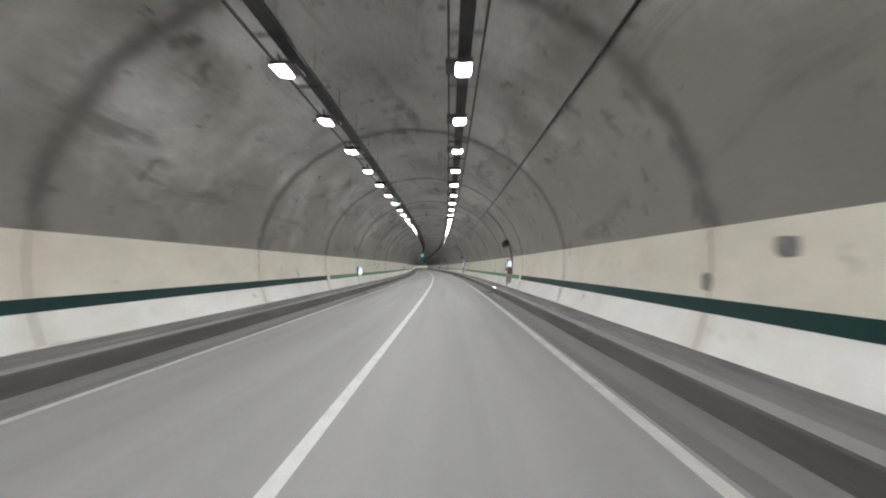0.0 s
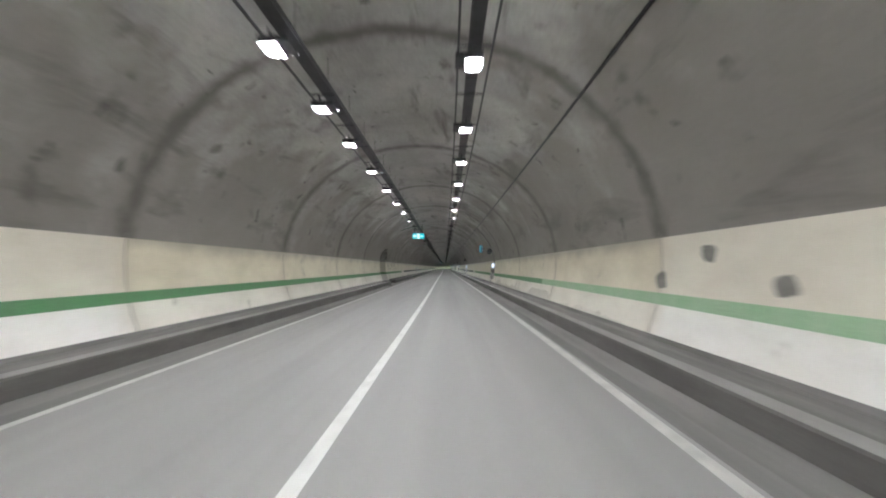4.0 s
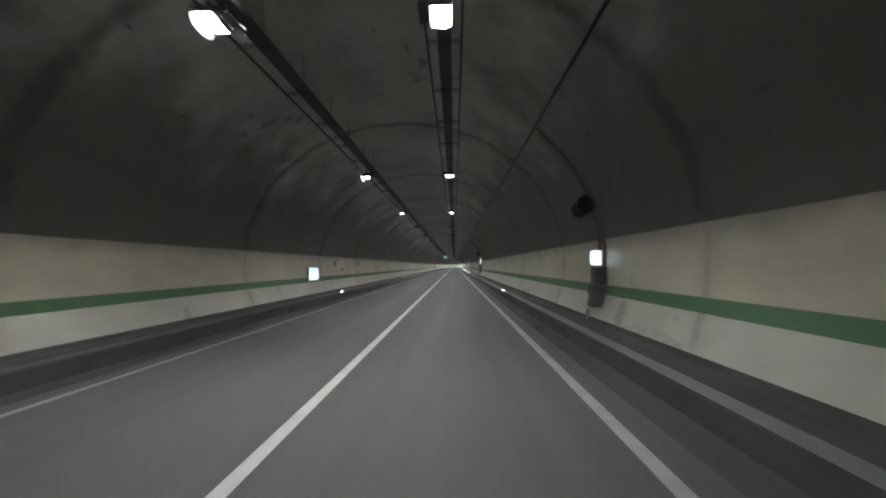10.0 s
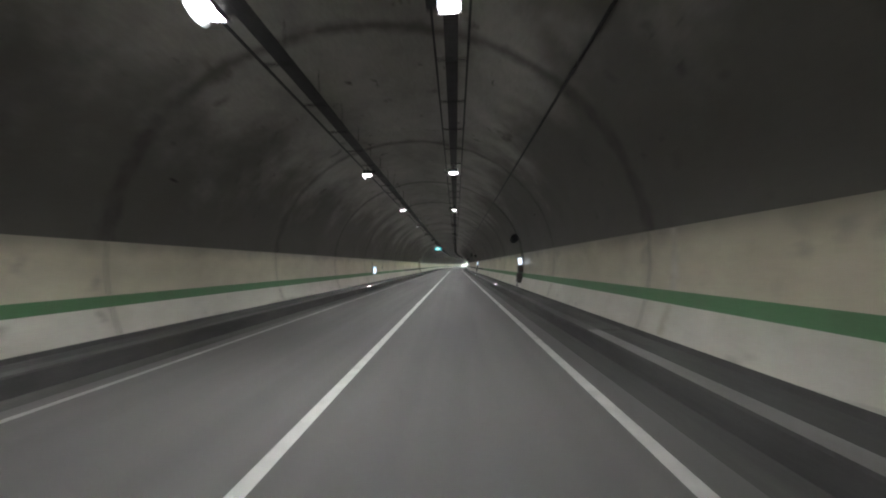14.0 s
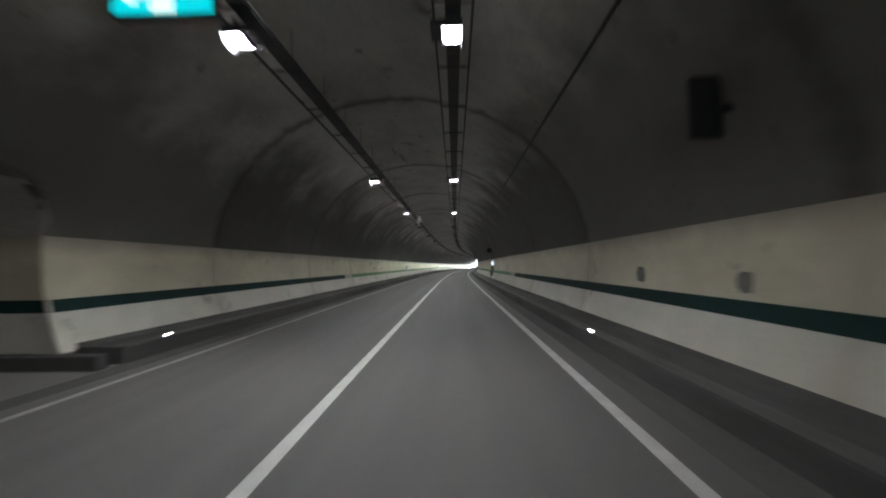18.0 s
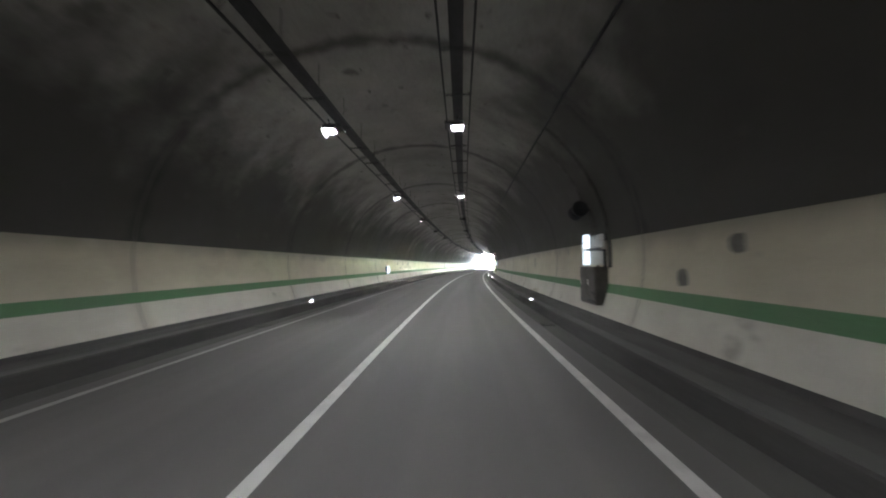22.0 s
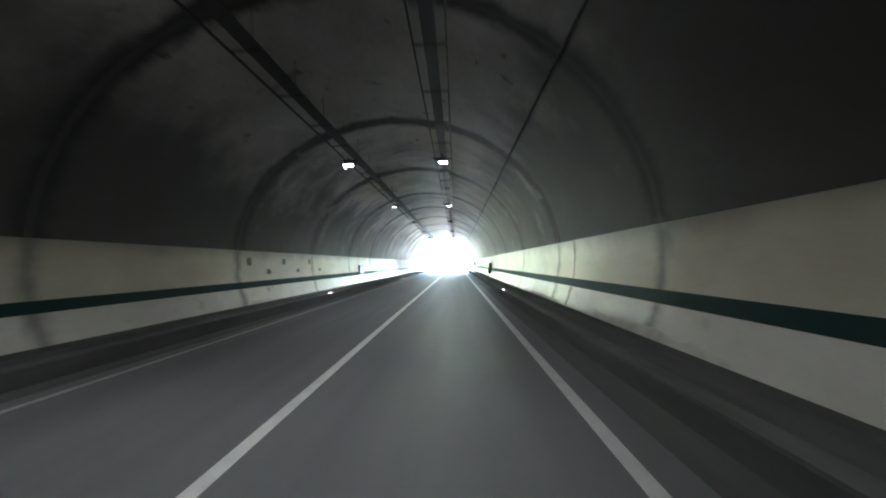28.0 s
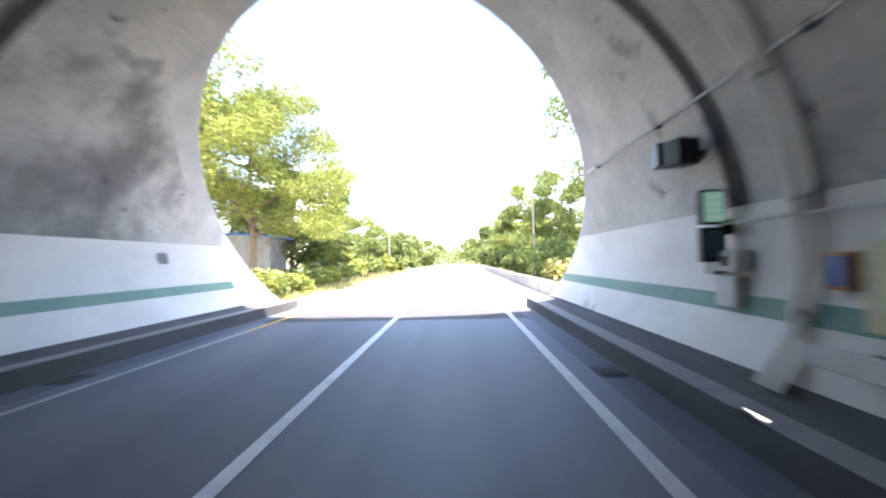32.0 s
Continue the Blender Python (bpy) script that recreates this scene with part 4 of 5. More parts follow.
for x, half_bed, lines in ((-1.58, 0.13, (-0.35, 0.19)), (1.66, 0.105, (-0.30, 0.30))):
    tr = thing("cable_tray", "dark galvanised cable tray hung along the vault", "cable tray", pose(0, 0, 0), "cable trays")
    up = arch_z(x)
    z = 5.66
    part("tray_bed", sweep(bmesh.new(), [(x - half_bed, z), (x + half_bed, z), (x + half_bed, z + 0.025), (x - half_bed, z + 0.025)], steps(START, TRAY_END, 4.0), closed=True), steel_dark, tr)
    for e in (-half_bed, half_bed):
        part("tray_side", rail(bmesh.new(), x + e, z + 0.04, 0.018, START, TRAY_END), steel_dark, tr)
    for e in lines:
        part("conduit", rail(bmesh.new(), x + e, z - 0.02 - (0.06 if e * x > 0 else 0), 0.02, START, TRAY_END), steel_dark, tr, "thin dark conduit beside the tray")
    bm = bmesh.new()
    for k in range(int((TRAY_END - START) / 2.2)):
        m = stand(START + 1 + 2.2 * k, x, z)
        bmesh.ops.create_cube(bm, size=1.0, matrix=m @ Matrix.LocRotScale((sum(lines) / 2, 0, -0.02), None, (lines[1] - lines[0] + 0.04, 0.035, 0.03)))
        bmesh.ops.create_cube(bm, size=1.0, matrix=m @ Matrix.LocRotScale((0, 0, (up - z) / 2), None, (0.012, 0.012, up - z)))
    tagged(part("hanger_work", bm, steel_dark, tr), "cross bars and hangers of the tray", kind="stuff")
    reach = -1.15 if x < 0 else 1.15
    part("end_arm", box(min(x, x + reach), max(x, x + reach), -0.03, 0.03, -0.03, 0.03), steel_dark, tr, "dark cross arm at the tray's end", m=stand(TRAY_END - 0.1, 0, z))
CABLE_X = 3.90
CABLE_Z = arch_z(CABLE_X) - 0.07
tr = thing("messenger_cable", "thin black cable clipped along the vault", "cable", pose(0, 0, 0))
part("cable", rail(bmesh.new(), CABLE_X, CABLE_Z, 0.022, START, 669.0), black_paint, tr)
bm = bmesh.new()
for k in range(int((667 - START) / 4.5)):
    bmesh.ops.create_cube(bm, size=1.0, matrix=stand(START + 2 + 4.5 * k, CABLE_X, CABLE_Z) @ Matrix.LocRotScale((0.05, 0, 0.06), None, (0.12, 0.05, 0.12)))
tagged(part("clips", bm, black_paint, tr), "cable clips", kind="stuff")


# ---- lit studs on the kerbs ----
def stud():
    t = thing("kerb_stud", "lit white reflector stud on the kerb edge", "road stud", pose(0, 0, 0), "kerb studs")
    part("base", box(-0.06, 0.06, -0.11, 0.11, 0.0, 0.022, 0.006), steel_dark, t)
    part("lens", box(-0.011, 0.011, -0.06, 0.06, 0.022, 0.030, 0.003), stud_glow, t)
    part("front_lens", box(-0.032, 0.032, -0.122, -0.11, 0.006, 0.030, 0.004), stud_glow, t)
    return t


st = stud()
st.matrix_basis = stand(29.2, 4.40, KERB_Z)
for k in range(-2, 23):
    for x in (-4.40, 4.40):
        q = {7: 242.0, 12: 395.2, 14: 454.8, 16: 517.3, 17: 547.8, 18: 578.65, 19: 609.55, 21: 668.45}.get(k, 29.2 + 30.45 * k)
        if q > START + 2 and not (k == 0 and x > 0) and not (x < 0 and any(a - 0.5 < q < b + 0.5 for a, b in NICHES)):
            copy_thing(st, stand(q, x, KERB_Z))


# ---- lit guide panels on the left wall ----
def wall_sign():
    t = thing("guide_sign", "lit pale blue guide panel in a dark frame on the wall", "sign", pose(0, 0, 0), "wall guide signs")
    part("case", box(-0.02, 0.09, -0.76, 0.76, -0.34, 0.34, 0.012), black_paint, t)
    part("panel", box(0.09, 0.098, -0.73, 0.73, -0.31, 0.31), panel_white, t)
    part("panel_top", box(0.098, 0.102, -0.71, 0.71, 0.13, 0.27), panel_glow, t, "pale blue band along the panel's top")
    for y in (-0.58, -0.24, 0.10, 0.42):
        part("mark_bar", box(0.098, 0.101, y, y + 0.22, -0.03, 0.01), panel_mark, t)
    for y in (-0.58, -0.10, 0.30):
        part("mark_bar", box(0.098, 0.101, y, y + 0.30, -0.19, -0.155), panel_mark, t)
    return t


SIGNS = [34.9, 86.6, 189.4, 240.2, 291.1, 341.4, 450.2, 508.5, 566.9, 622.0]
sg = None
for s in SIGNS:
    z = 1.47 if 560 < s < 570 else 1.36
    m = stand(s, -half_width(z) + 0.02, z)
    if sg is None:
        sg = wall_sign()
        sg.matrix_basis = m
    else:
        copy_thing(sg, m)


# ---- hydrant points on the right wall ----
def tube(bm, pts, r, n=6, r1=None):
    rows = []
    for i, p in enumerate(pts):
        d = (pts[min(i + 1, len(pts) - 1)] - pts[max(i - 1, 0)]).normalized()
        u = d.orthogonal().normalized() if abs(d.z) > 0.9 else d.cross(Vector((0, 0, 1))).normalized()
        v = d.cross(u)
        k = r if r1 is None else r + (r1 - r) * i / (len(pts) - 1)
        rows.append([bm.verts.new(p + (u * math.cos(2 * math.pi * j / n) + v * math.sin(2 * math.pi * j / n)) * k) for j in range(n)])
    for a, b in zip(rows, rows[1:]):
        for j in range(n):
            bm.faces.new((a[j], a[(j + 1) % n], b[(j + 1) % n], b[j]))
    bm.faces.new(rows[0][::-1])
    bm.faces.new(rows[-1])
    return bm


def horn(r, length):
    """A round loudspeaker that faces -y: a flared shell with a rolled rim, a sunk grille and a stubby driver behind."""
    bm = bmesh.new()
    n = 20
    profile = ((0.0, 0.03), (r * 0.90, 0.03), (r * 0.97, -0.012), (r, 0.0), (r * 0.98, 0.05), (r * 0.82, length * 0.5), (r * 0.55, length * 0.72), (r * 0.55, length), (0.0, length))
    rings = []
    for q, y in profile:
        rings.append([bm.verts.new((q * math.cos(2 * math.pi * k / n), y, q * math.sin(2 * math.pi * k / n))) for k in range(n)] if q else [bm.verts.new((0, y, 0))])
    for a, b in zip(rings, rings[1:]):
        for k in range(n):
            m = (k + 1) % n
            if len(a) == 1:
                bm.faces.new((a[0], b[m], b[k]))
            elif len(b) == 1:
                bm.faces.new((a[k], a[m], b[0]))
            else:
                bm.faces.new((a[k], a[m], b[m], b[k]))
    for f in bm.faces:
        f.smooth = True
    return bm


def speakers(t, z, boxy=False):
    """Two dark loudspeakers, round or square, on a bracket, with flat conduits above and below them."""
    x = half_width(z) - half_width(1.3)
    for r, length, y, lift, turn in ((0.225, 0.30, -0.16, 0.05, 10), (0.215, 0.28, 0.42, -0.02, 168)):
        if boxy:
            part("speaker_box", box(-r * 0.75, r * 0.75, -0.17, 0.17, -r * 0.75, r * 0.75, 0.05), black_paint, t, "square black loudspeaker", m=pose(x - 0.26, y, z - 1.3 + lift, -6, 6, turn % 90))
        else:
            part("speaker_horn", horn(r, length), black_paint, t, "round black loudspeaker", m=pose(x - 0.30, y, z - 1.3 + lift, -4, 0, turn))
    part("speaker_bracket", box(x - 0.22, x + 0.12, -0.12, 0.40, z - 1.34, z - 1.28, 0.005), steel_dark, t)
    for nm, y, z0, z1 in (("conduit", 0.20, 1.75, CABLE_Z), ("low_conduit", -0.10, 1.62, z)):
        pts = [Vector((half_width(z0 + (z1 - z0) * i / 16) - half_width(1.3) - 0.03, y + 0.03 * math.sin(i), z0 - 1.3 + (z1 - z0) * i / 16)) for i in range(17)]
        part(nm, tube(bmesh.new(), pts, 0.045), conduit_grey, t, "grimy conduit running up the vault")


def lit_sign(t, nm, y, x0, x1, z0, z1):
    """A lit sign that stands out from the wall and faces the traffic."""
    b = part(nm, box(x0, x1, y, y + 0.11, z0, z1, 0.012), black_paint, t)
    part("lit_face", box(x0 + 0.014, x1 - 0.014, y - 0.008, y, z0 + 0.014, z1 - 0.014), pillar_glow, b, "glowing white sign face")
    part("lit_side", box(x0 - 0.006, x0, y + 0.015, y + 0.095, z0 + 0.02, z1 - 0.02), pillar_glow, b)
    for k in range(3):
        part("mark_bar", box(x0 + 0.06, x1 - 0.06, y - 0.011, y - 0.008, z0 + 0.09 + 0.08 * k, z0 + 0.115 + 0.08 * k), sign_mark, b)


def hydrant(wide, phone=False, speaker=True, calls=False, steel=None, tall=False):
    """Local x = 0 is the wall's face at z = 1.3 m, -x is into the road."""
    if wide:
        t = thing("hydrant_station", ("brown-grey" if steel == steel_brown else "grey") + " steel double hydrant cabinet with two lit signs on the wall", "fire hydrant", pose(0, 0, 0), "hydrant points")
        # the cabinet stands a little before the signs
        c0, c1, ct = (-1.25, 0.20, 0.60) if tall else (-1.05, 0.37, 0.32)
        part("cabinet", box(-0.36, -0.02, c0, c1, -0.68, ct, 0.015), steel, t)
        for y in (c0 + 0.36, c0 + 1.06):
            d = part("door", box(-0.376, -0.362, y - 0.32, y + 0.32, -0.50, ct - 0.04, 0.006), steel, t)
            part("handle", box(-0.40, -0.376, y + 0.2, y + 0.24, -0.18, -0.02, 0.005), steel_pale, d)
        for y0, y1, z in ((c0 + 0.06, c0 + 0.30, -0.40), (c0 + 0.10, c0 + 0.70, -0.62)):
            part("slot", box(-0.382, -0.36, y0, y1, z, z + 0.07), black_paint, t, "dark slot")
        part("end_plate", box(-0.33, -0.06, c0 - 0.012, c0, -0.60, ct - 0.06, 0.004), steel, t)
        for z, nm in ((0.36, "lower_sign"), (0.83, "upper_sign")):
            lit_sign(t, nm, 0.50, -0.21, -0.03, z, z + 0.43)
        part("back_plate", box(-0.05, 0.0, -0.75, 0.40, 0.84, 1.2, 0.01), steel_pale, t, "pale grey plate")
        if not tall:
            part("back_plate", box(-0.06, -0.01, -0.85, 0.36, 0.36, 0.76, 0.01), steel_pale, t, "pale grey plate")
        part("pipe", tube(bmesh.new(), [Vector((-0.08, -1.0, 0.30)), Vector((-0.08, -1.0, 0.74)), Vector((-0.08, -0.2, 0.80)), Vector((-0.08, 0.52, 0.80))], 0.035), steel_dark, t)
        speakers(t, 3.2)
        part("far_conduit", tube(bmesh.new(), [Vector((half_width(1.6 + (CABLE_Z - 1.6) * i / 14) - half_width(1.3) - 0.04, -1.15, 0.3 + (CABLE_Z - 1.6) * i / 14)) for i in range(15)], 0.05), conduit_grey, t)
    else:
        t = thing("hydrant_box", "grey steel hydrant cabinet with a lit square sign above" + (" and telephone" if phone else ""), "fire hydrant", pose(0, 0, 0), "hydrant points")
        up = part("upper_case", box(-0.30, -0.02, -0.38, 0.04, -0.10, 0.335, 0.02), steel_brown, t, "dark brown-grey alarm case")
        part("side_plate", box(-0.312, -0.30, -0.34, 0.0, -0.06, 0.29, 0.006), steel_brown, up)
        part("alarm_front", box(-0.27, -0.05, -0.392, -0.38, -0.06, 0.29, 0.006), steel_brown, up)
        part("alarm_bar", box(-0.24, -0.06, -0.398, -0.392, 0.07, 0.10), red_glow if calls else red_paint, up, "red alarm bar")
        low = part("lower_case", box(-0.38, -0.08, -0.40, 0.04, -0.66, -0.115, 0.02), steel, t, "pale lilac-grey cabinet" if steel == steel_lilac else "dark brown-grey cabinet")
        part("door", box(-0.394, -0.38, -0.36, 0.0, -0.62, -0.16, 0.006), steel, low)
        part("handle", box(-0.42, -0.394, -0.08, -0.04, -0.46, -0.34, 0.005), steel_pale, low)
        part("sill", box(-0.41, -0.10, -0.43, 0.08, -0.70, -0.665, 0.006), steel_pale, low)
        lit_sign(t, "sign_box", 0.06, -0.25, -0.01, 0.36, 0.75)
        part("stand_pipe", tube(bmesh.new(), [Vector((-0.34, 0.30, -1.0)), Vector((-0.28, 0.30, -0.6)), Vector((-0.12, 0.30, 0.1))], 0.045), steel_grey, t)
        if calls:
            c = part("call_box", box(-0.30, 0.0, 0.82, 1.12, 0.10, 0.58, 0.02), steel_grey, t, "grey call box")
            part("call_front", box(-0.27, -0.03, 0.808, 0.82, 0.30, 0.54, 0.006), steel_pale, c)
            part("call_slot", box(-0.24, -0.06, 0.805, 0.82, 0.16, 0.21), black_paint, c)
            ring = [Vector((-0.14 + 0.13 * math.cos(a * math.pi / 8), 0.95, 0.92 + 0.13 * math.sin(a * math.pi / 8))) for a in range(17)]
            part("cable_loop", tube(bmesh.new(), ring, 0.014, 5), black_paint, t, "black cable loop")
        if phone:
            part("phone_box", box(-0.34, 0.0, 1.25, 1.65, -0.10, 0.42, 0.02), steel_grey, t, "grey telephone box")
            part("phone_post", box(-0.26, -0.16, 1.40, 1.50, -0.98, -0.10, 0.01), steel_dark, t)
        if speaker:
            speakers(t, 3.14, calls)
    return t


made = {}
for s, kind in ((-21.2, "a"), (28.8, "f"), (77.4, "b"), (128.1, "a"), (177.8, "d"), (228.8, "d"), (279.0, "e"), (328.3, "d"), (378.9, "d"), (431.05, "d"), (480.8, "c"), (532.0, "d"), (581.7, "p"), (630.8, "q")):
    m = stand(s, half_width(1.3), 1.3)
    if kind not in made:
        made[kind] = hydrant(kind in "bce", kind == "p", kind != "q", kind == "f", steel_grey if kind == "b" else steel_lilac if kind in "af" else steel_brown, kind == "e")
        made[kind].matrix_basis = m
    else:
        copy_thing(made[kind], m)


# ---- drain grates in the gutters ----
def grate(metal, look_of):
    t = thing("drain_grate", look_of + " drain grate set in the gutter", "drain", pose(0, 0, 0), "drain grates")
    part("pit", box(-0.20, 0.20, -0.26, 0.26, -0.004, 0.010), black_paint, t)
    for x in (-0.20, 0.18):
        part("frame_bar", box(x, x + 0.02, -0.27, 0.27, 0.0, 0.022), metal, t)
    for k in range(9):
        part("bar", box(-0.18, 0.18, -0.25 + 0.06 * k, -0.225 + 0.06 * k, 0.008, 0.020), metal, t)
    return t


gr = grate(conduit_grey, "dark grimy iron")
rusty = grate(rust, "rust-brown iron")
rusty.matrix_basis = stand(29.0, 4.09, 0.004)
gr.matrix_basis = stand(-21.2, 4.09, 0.004)
black_grate = grate(conduit_grey, "dark iron")
black_grate.matrix_basis = stand(671.2, 4.09, 0.004)
copy_thing(black_grate, stand(671.2, -4.09, 0.004))
for s in [29 + 50.2 * k for k in range(-1, 13) if k != 3]:
    for x in (-4.09, 4.09):
        if not (s < 30 and x > 0):
            copy_thing(gr, stand(s, x, 0.004))


# ---- hanging exit signs beside the recesses ----
def exit_sign():
    t = thing("exit_sign", "lit green emergency exit sign hanging from the vault", "sign", pose(0, 0, 0), "exit signs")
    part("case", box(-0.62, 0.62, 0.0, 0.14, -0.29, 0.29, 0.015), black_paint, t)
    part("face", box(-0.59, 0.59, -0.008, 0.0, -0.26, 0.26), exit_glow, t, "glowing green face")
    part("door_mark", box(-0.14, 0.14, -0.012, -0.008, -0.255, 0.255), exit_white, t)
    for x0, x1, z0, z1 in ((-0.52, -0.24, -0.08, 0.12), (-0.44, -0.32, -0.14, -0.08), (0.24, 0.46, -0.06, 0.06), (0.46, 0.54, -0.02, 0.02)):
        part("mark_bar", box(x0, x1, -0.012, -0.008, z0, z1, 0.0), exit_white, t)
    part("brace", tube(bmesh.new(), [Vector((-0.4, 0.08, 1.05)), Vector((-1.1, 0.15, 0.86)), Vector((-1.78, 0.25, 0.62))], 0.03), steel_dark, t)
    for x in (-0.4, 0.4):
        part("hanger", box(x - 0.03, x + 0.03, 0.05, 0.10, 0.29, 1.25 if x > 0 else 1.12), steel_dark, t)
    part("cross_bar", box(-0.45, 0.45, 0.05, 0.10, 0.62, 0.68), steel_dark, t)
    return t


ex = exit_sign()
ex.matrix_basis = stand(134.0, -1.75, 4.95)
copy_thing(ex, stand(390.9, -1.75, 4.95))


def side_sign(lit):
    t = thing("exit_pointer", "small upright green sign on a wall bracket, " + ("lit" if lit else "dark"), "sign", pose(0, 0, 0), "exit pointers")
    part("case", box(-0.20, 0.20, 0.0, 0.10, -0.40, 0.40, 0.02), black_paint, t)
    part("face", box(-0.17, 0.0, -0.006, 0.0, -0.34, 0.34), pointer_glow if lit else steel_dark, t, "sign face")
    part("mark", box(-0.11, -0.06, -0.01, -0.006, -0.25, 0.25), pointer_glow if lit else black_paint, t)
    part("arm", box(0.20, 0.48, 0.03, 0.07, -0.05, 0.05), steel_dark, t)
    return t


side_sign(True).matrix_basis = stand(134.6, half_width(3.6) - 0.36, 3.65)
side_sign(False).matrix_basis = stand(391.5, half_width(3.6) - 0.36, 3.65)

# dark mortar patches on the walls, in loose groups
def patch_mesh(seed):
    """A hand-trowelled lump of mortar, thin at its rounded, uneven rim."""
    rnd = random.Random(seed)
    bm = bmesh.new()
    n = 14
    lean, wob = rnd.uniform(0.10, 0.28), [rnd.uniform(0.88, 1.1) for _ in range(n)]
    rings = []
    for x, k in ((0.008, 1.0), (-0.004, 0.94), (-0.009, 0.6)):
        ring = []
        for i in range(n):
            a = 2 * math.pi * i / n
            c, d = math.cos(a), math.sin(a)
            y = 0.215 * k * wob[i] * math.copysign(abs(c) ** 0.6, c)
            z = 0.20 * k * wob[i] * math.copysign(abs(d) ** 0.6, d)
            ring.append(bm.verts.new((x, y + lean * z, z)))
        rings.append(ring)
    for r0, r1 in zip(rings, rings[1:]):
        for i in range(n):
            bm.faces.new((r0[i], r0[(i + 1) % n], r1[(i + 1) % n], r1[i]))
    bm.faces.new(rings[-1])
    return mesh_of(bm, "wall_patch", patch_mortar)


patch_meshes = [patch_mesh(k) for k in range(5)]
random.seed(11)
# side, first patch, whether the upper row begins, which of the six still show
for side, s0, up, seen in ((1, 5.6, 1, (0, 1)), (-1, 43.6, 1, range(6)), (1, 88.5, 1, range(6)), (-1, 139.3, 1, range(6)), (1, 190.5, 1, (0, 1, 2, 4, 5)), (-1, 244.7, 1, (0, 1, 4)), (1, 290.1, 1, range(6)), (-1, 341.0, 1, (0, 1, 3)), (1, 388.7, 0, (0, 2, 4)),
                           (-1, 423.8, 1, range(4)), (1, 467.7, 1, (2, 4, 5)), (-1, 514.2, 1, range(6)), (1, 563.6, 1, range(4)), (-1, 603.1, 1, range(6)), (1, 653.6, 0, (0, 1)), (-1, 661.3, 0, range(6)), (-1, 675.5, 1, (0,))):
    for k in seen:
        q = s0 + 1.66 * k + random.uniform(-0.08, 0.08)
        z = (1.93 if (k + 1 - up) % 2 == 0 else 1.45) + random.uniform(-0.03, 0.03)
        slope = math.degrees(math.atan2(half_width(z + 0.1) - half_width(z - 0.1), 0.2))
        ob = tagged(new("wall_patch", patch_meshes[random.randrange(5)]), "dark mortar patch on the cream wall", "wall patch", "wall patches")
        # the mesh bulges towards -x: turned round on the left wall
        ob.matrix_basis = stand(q, side * half_width(z), z) @ pose(0, 0, 0, 0, slope * side, 0 if side > 0 else 180) @ pose(0, 0, 0, random.uniform(-14, 10), 0, 0) @ Matrix.Diagonal((1, random.uniform(0.8, 1.1), random.uniform(0.8, 1.05), 1))


# brown seep marks that run down the painted walls
def seep(s, side, wide, seed, mat):
    rnd = random.Random(seed)
    for z0, z1 in ((1.20, WHITE_TOP - 0.02), (0.40, 0.94)):
        bm = bmesh.new()
        rows, l, r = [], -wide / 2, wide / 2
        n = 14
        for i in range(n + 1):
            z = z1 + (z0 - z1) * i / n
            l, r = l + rnd.uniform(-0.03, 0.03), r + rnd.uniform(-0.03, 0.03)
            if r - l < wide * 0.35:
                l, r = -wide * 0.3, wide * 0.3
            rows.append([bm.verts.new(spot(s + e, side * (half_width(z) - 0.005), z)) for e in (l, r)])
        for a, b in zip(rows, rows[1:]):
            bm.faces.new((a[0], a[1], b[1], b[0]) if side > 0 else (a[0], b[0], b[1], a[1]))
        tagged(part("wall_seep", bm, mat), "brown seep mark run down the cream wall", "stain", kind="structure")


for k, (s, side, wide) in enumerate(((513.8, 1, 0.30), (577.7, 1, 0.32), (571.5, 1, 0.34), (38.0, 1, 0.38), (73.5, -1, 0.30), (16.3, 1, 0.24), (310.6, 1, 0.22), (75.1, 1, 0.16), (516.5, 1, 0.30), (519.2, 1, 0.16), (600.2, 1, 0.26), (548.0, -1, 0.2), (268.5, 1, 0.24), (296.8, 1, 0.3), (430.6, -1, 0.2))):
    seep(s, side, wide, 80 + k, stain_deep if s > 500 else stain_brown)


# cracks in the vault, with their dark seep edges
def crack(s0, x0, s1, x1, seed, wide=0.05):
    rnd = random.Random(seed)
    bm = bmesh.new()
    bm.loops.layers.uv.verify()
    n = int(abs(s1 - s0) / 0.14) + 2
    rows, wob = [], 0.0
    for i in range(n):
        f = i / (n - 1)
        wob = (wob + rnd.uniform(-0.09, 0.09)) * 0.85
        x = x0 + (x1 - x0) * f + wob * math.sin(math.pi * f) ** 0.5 * 1.6
        s = s0 + (s1 - s0) * f
        r = wide * rnd.uniform(0.35, 1.0) * (0.3 + math.sin(math.pi * f))
        rows.append([bm.verts.new(spot(s, x + e, arch_z(x + e) - 0.03)) for e in (-r, r)])
    for a, b in zip(rows, rows[1:]):
        bm.faces.new((a[0], b[0], b[1], a[1]))
    tagged(part("ceiling_crack", bm, crack_dark), "jagged dark crack in the concrete vault", "crack", kind="structure")


for c in ((84.6, -0.15, 87.7, 0.36, 3), (88.3, -0.26, 92.4, 0.40, 4), (80.0, 0.10, 82.6, 0.35, 5), (404.0, -0.9, 407.5, -0.6, 6, 0.03), (631.0, -1.0, 633.4, -0.7, 7, 0.03), (646.0, 2.6, 648.2, 2.3, 8, 0.03)):
    crack(*c)


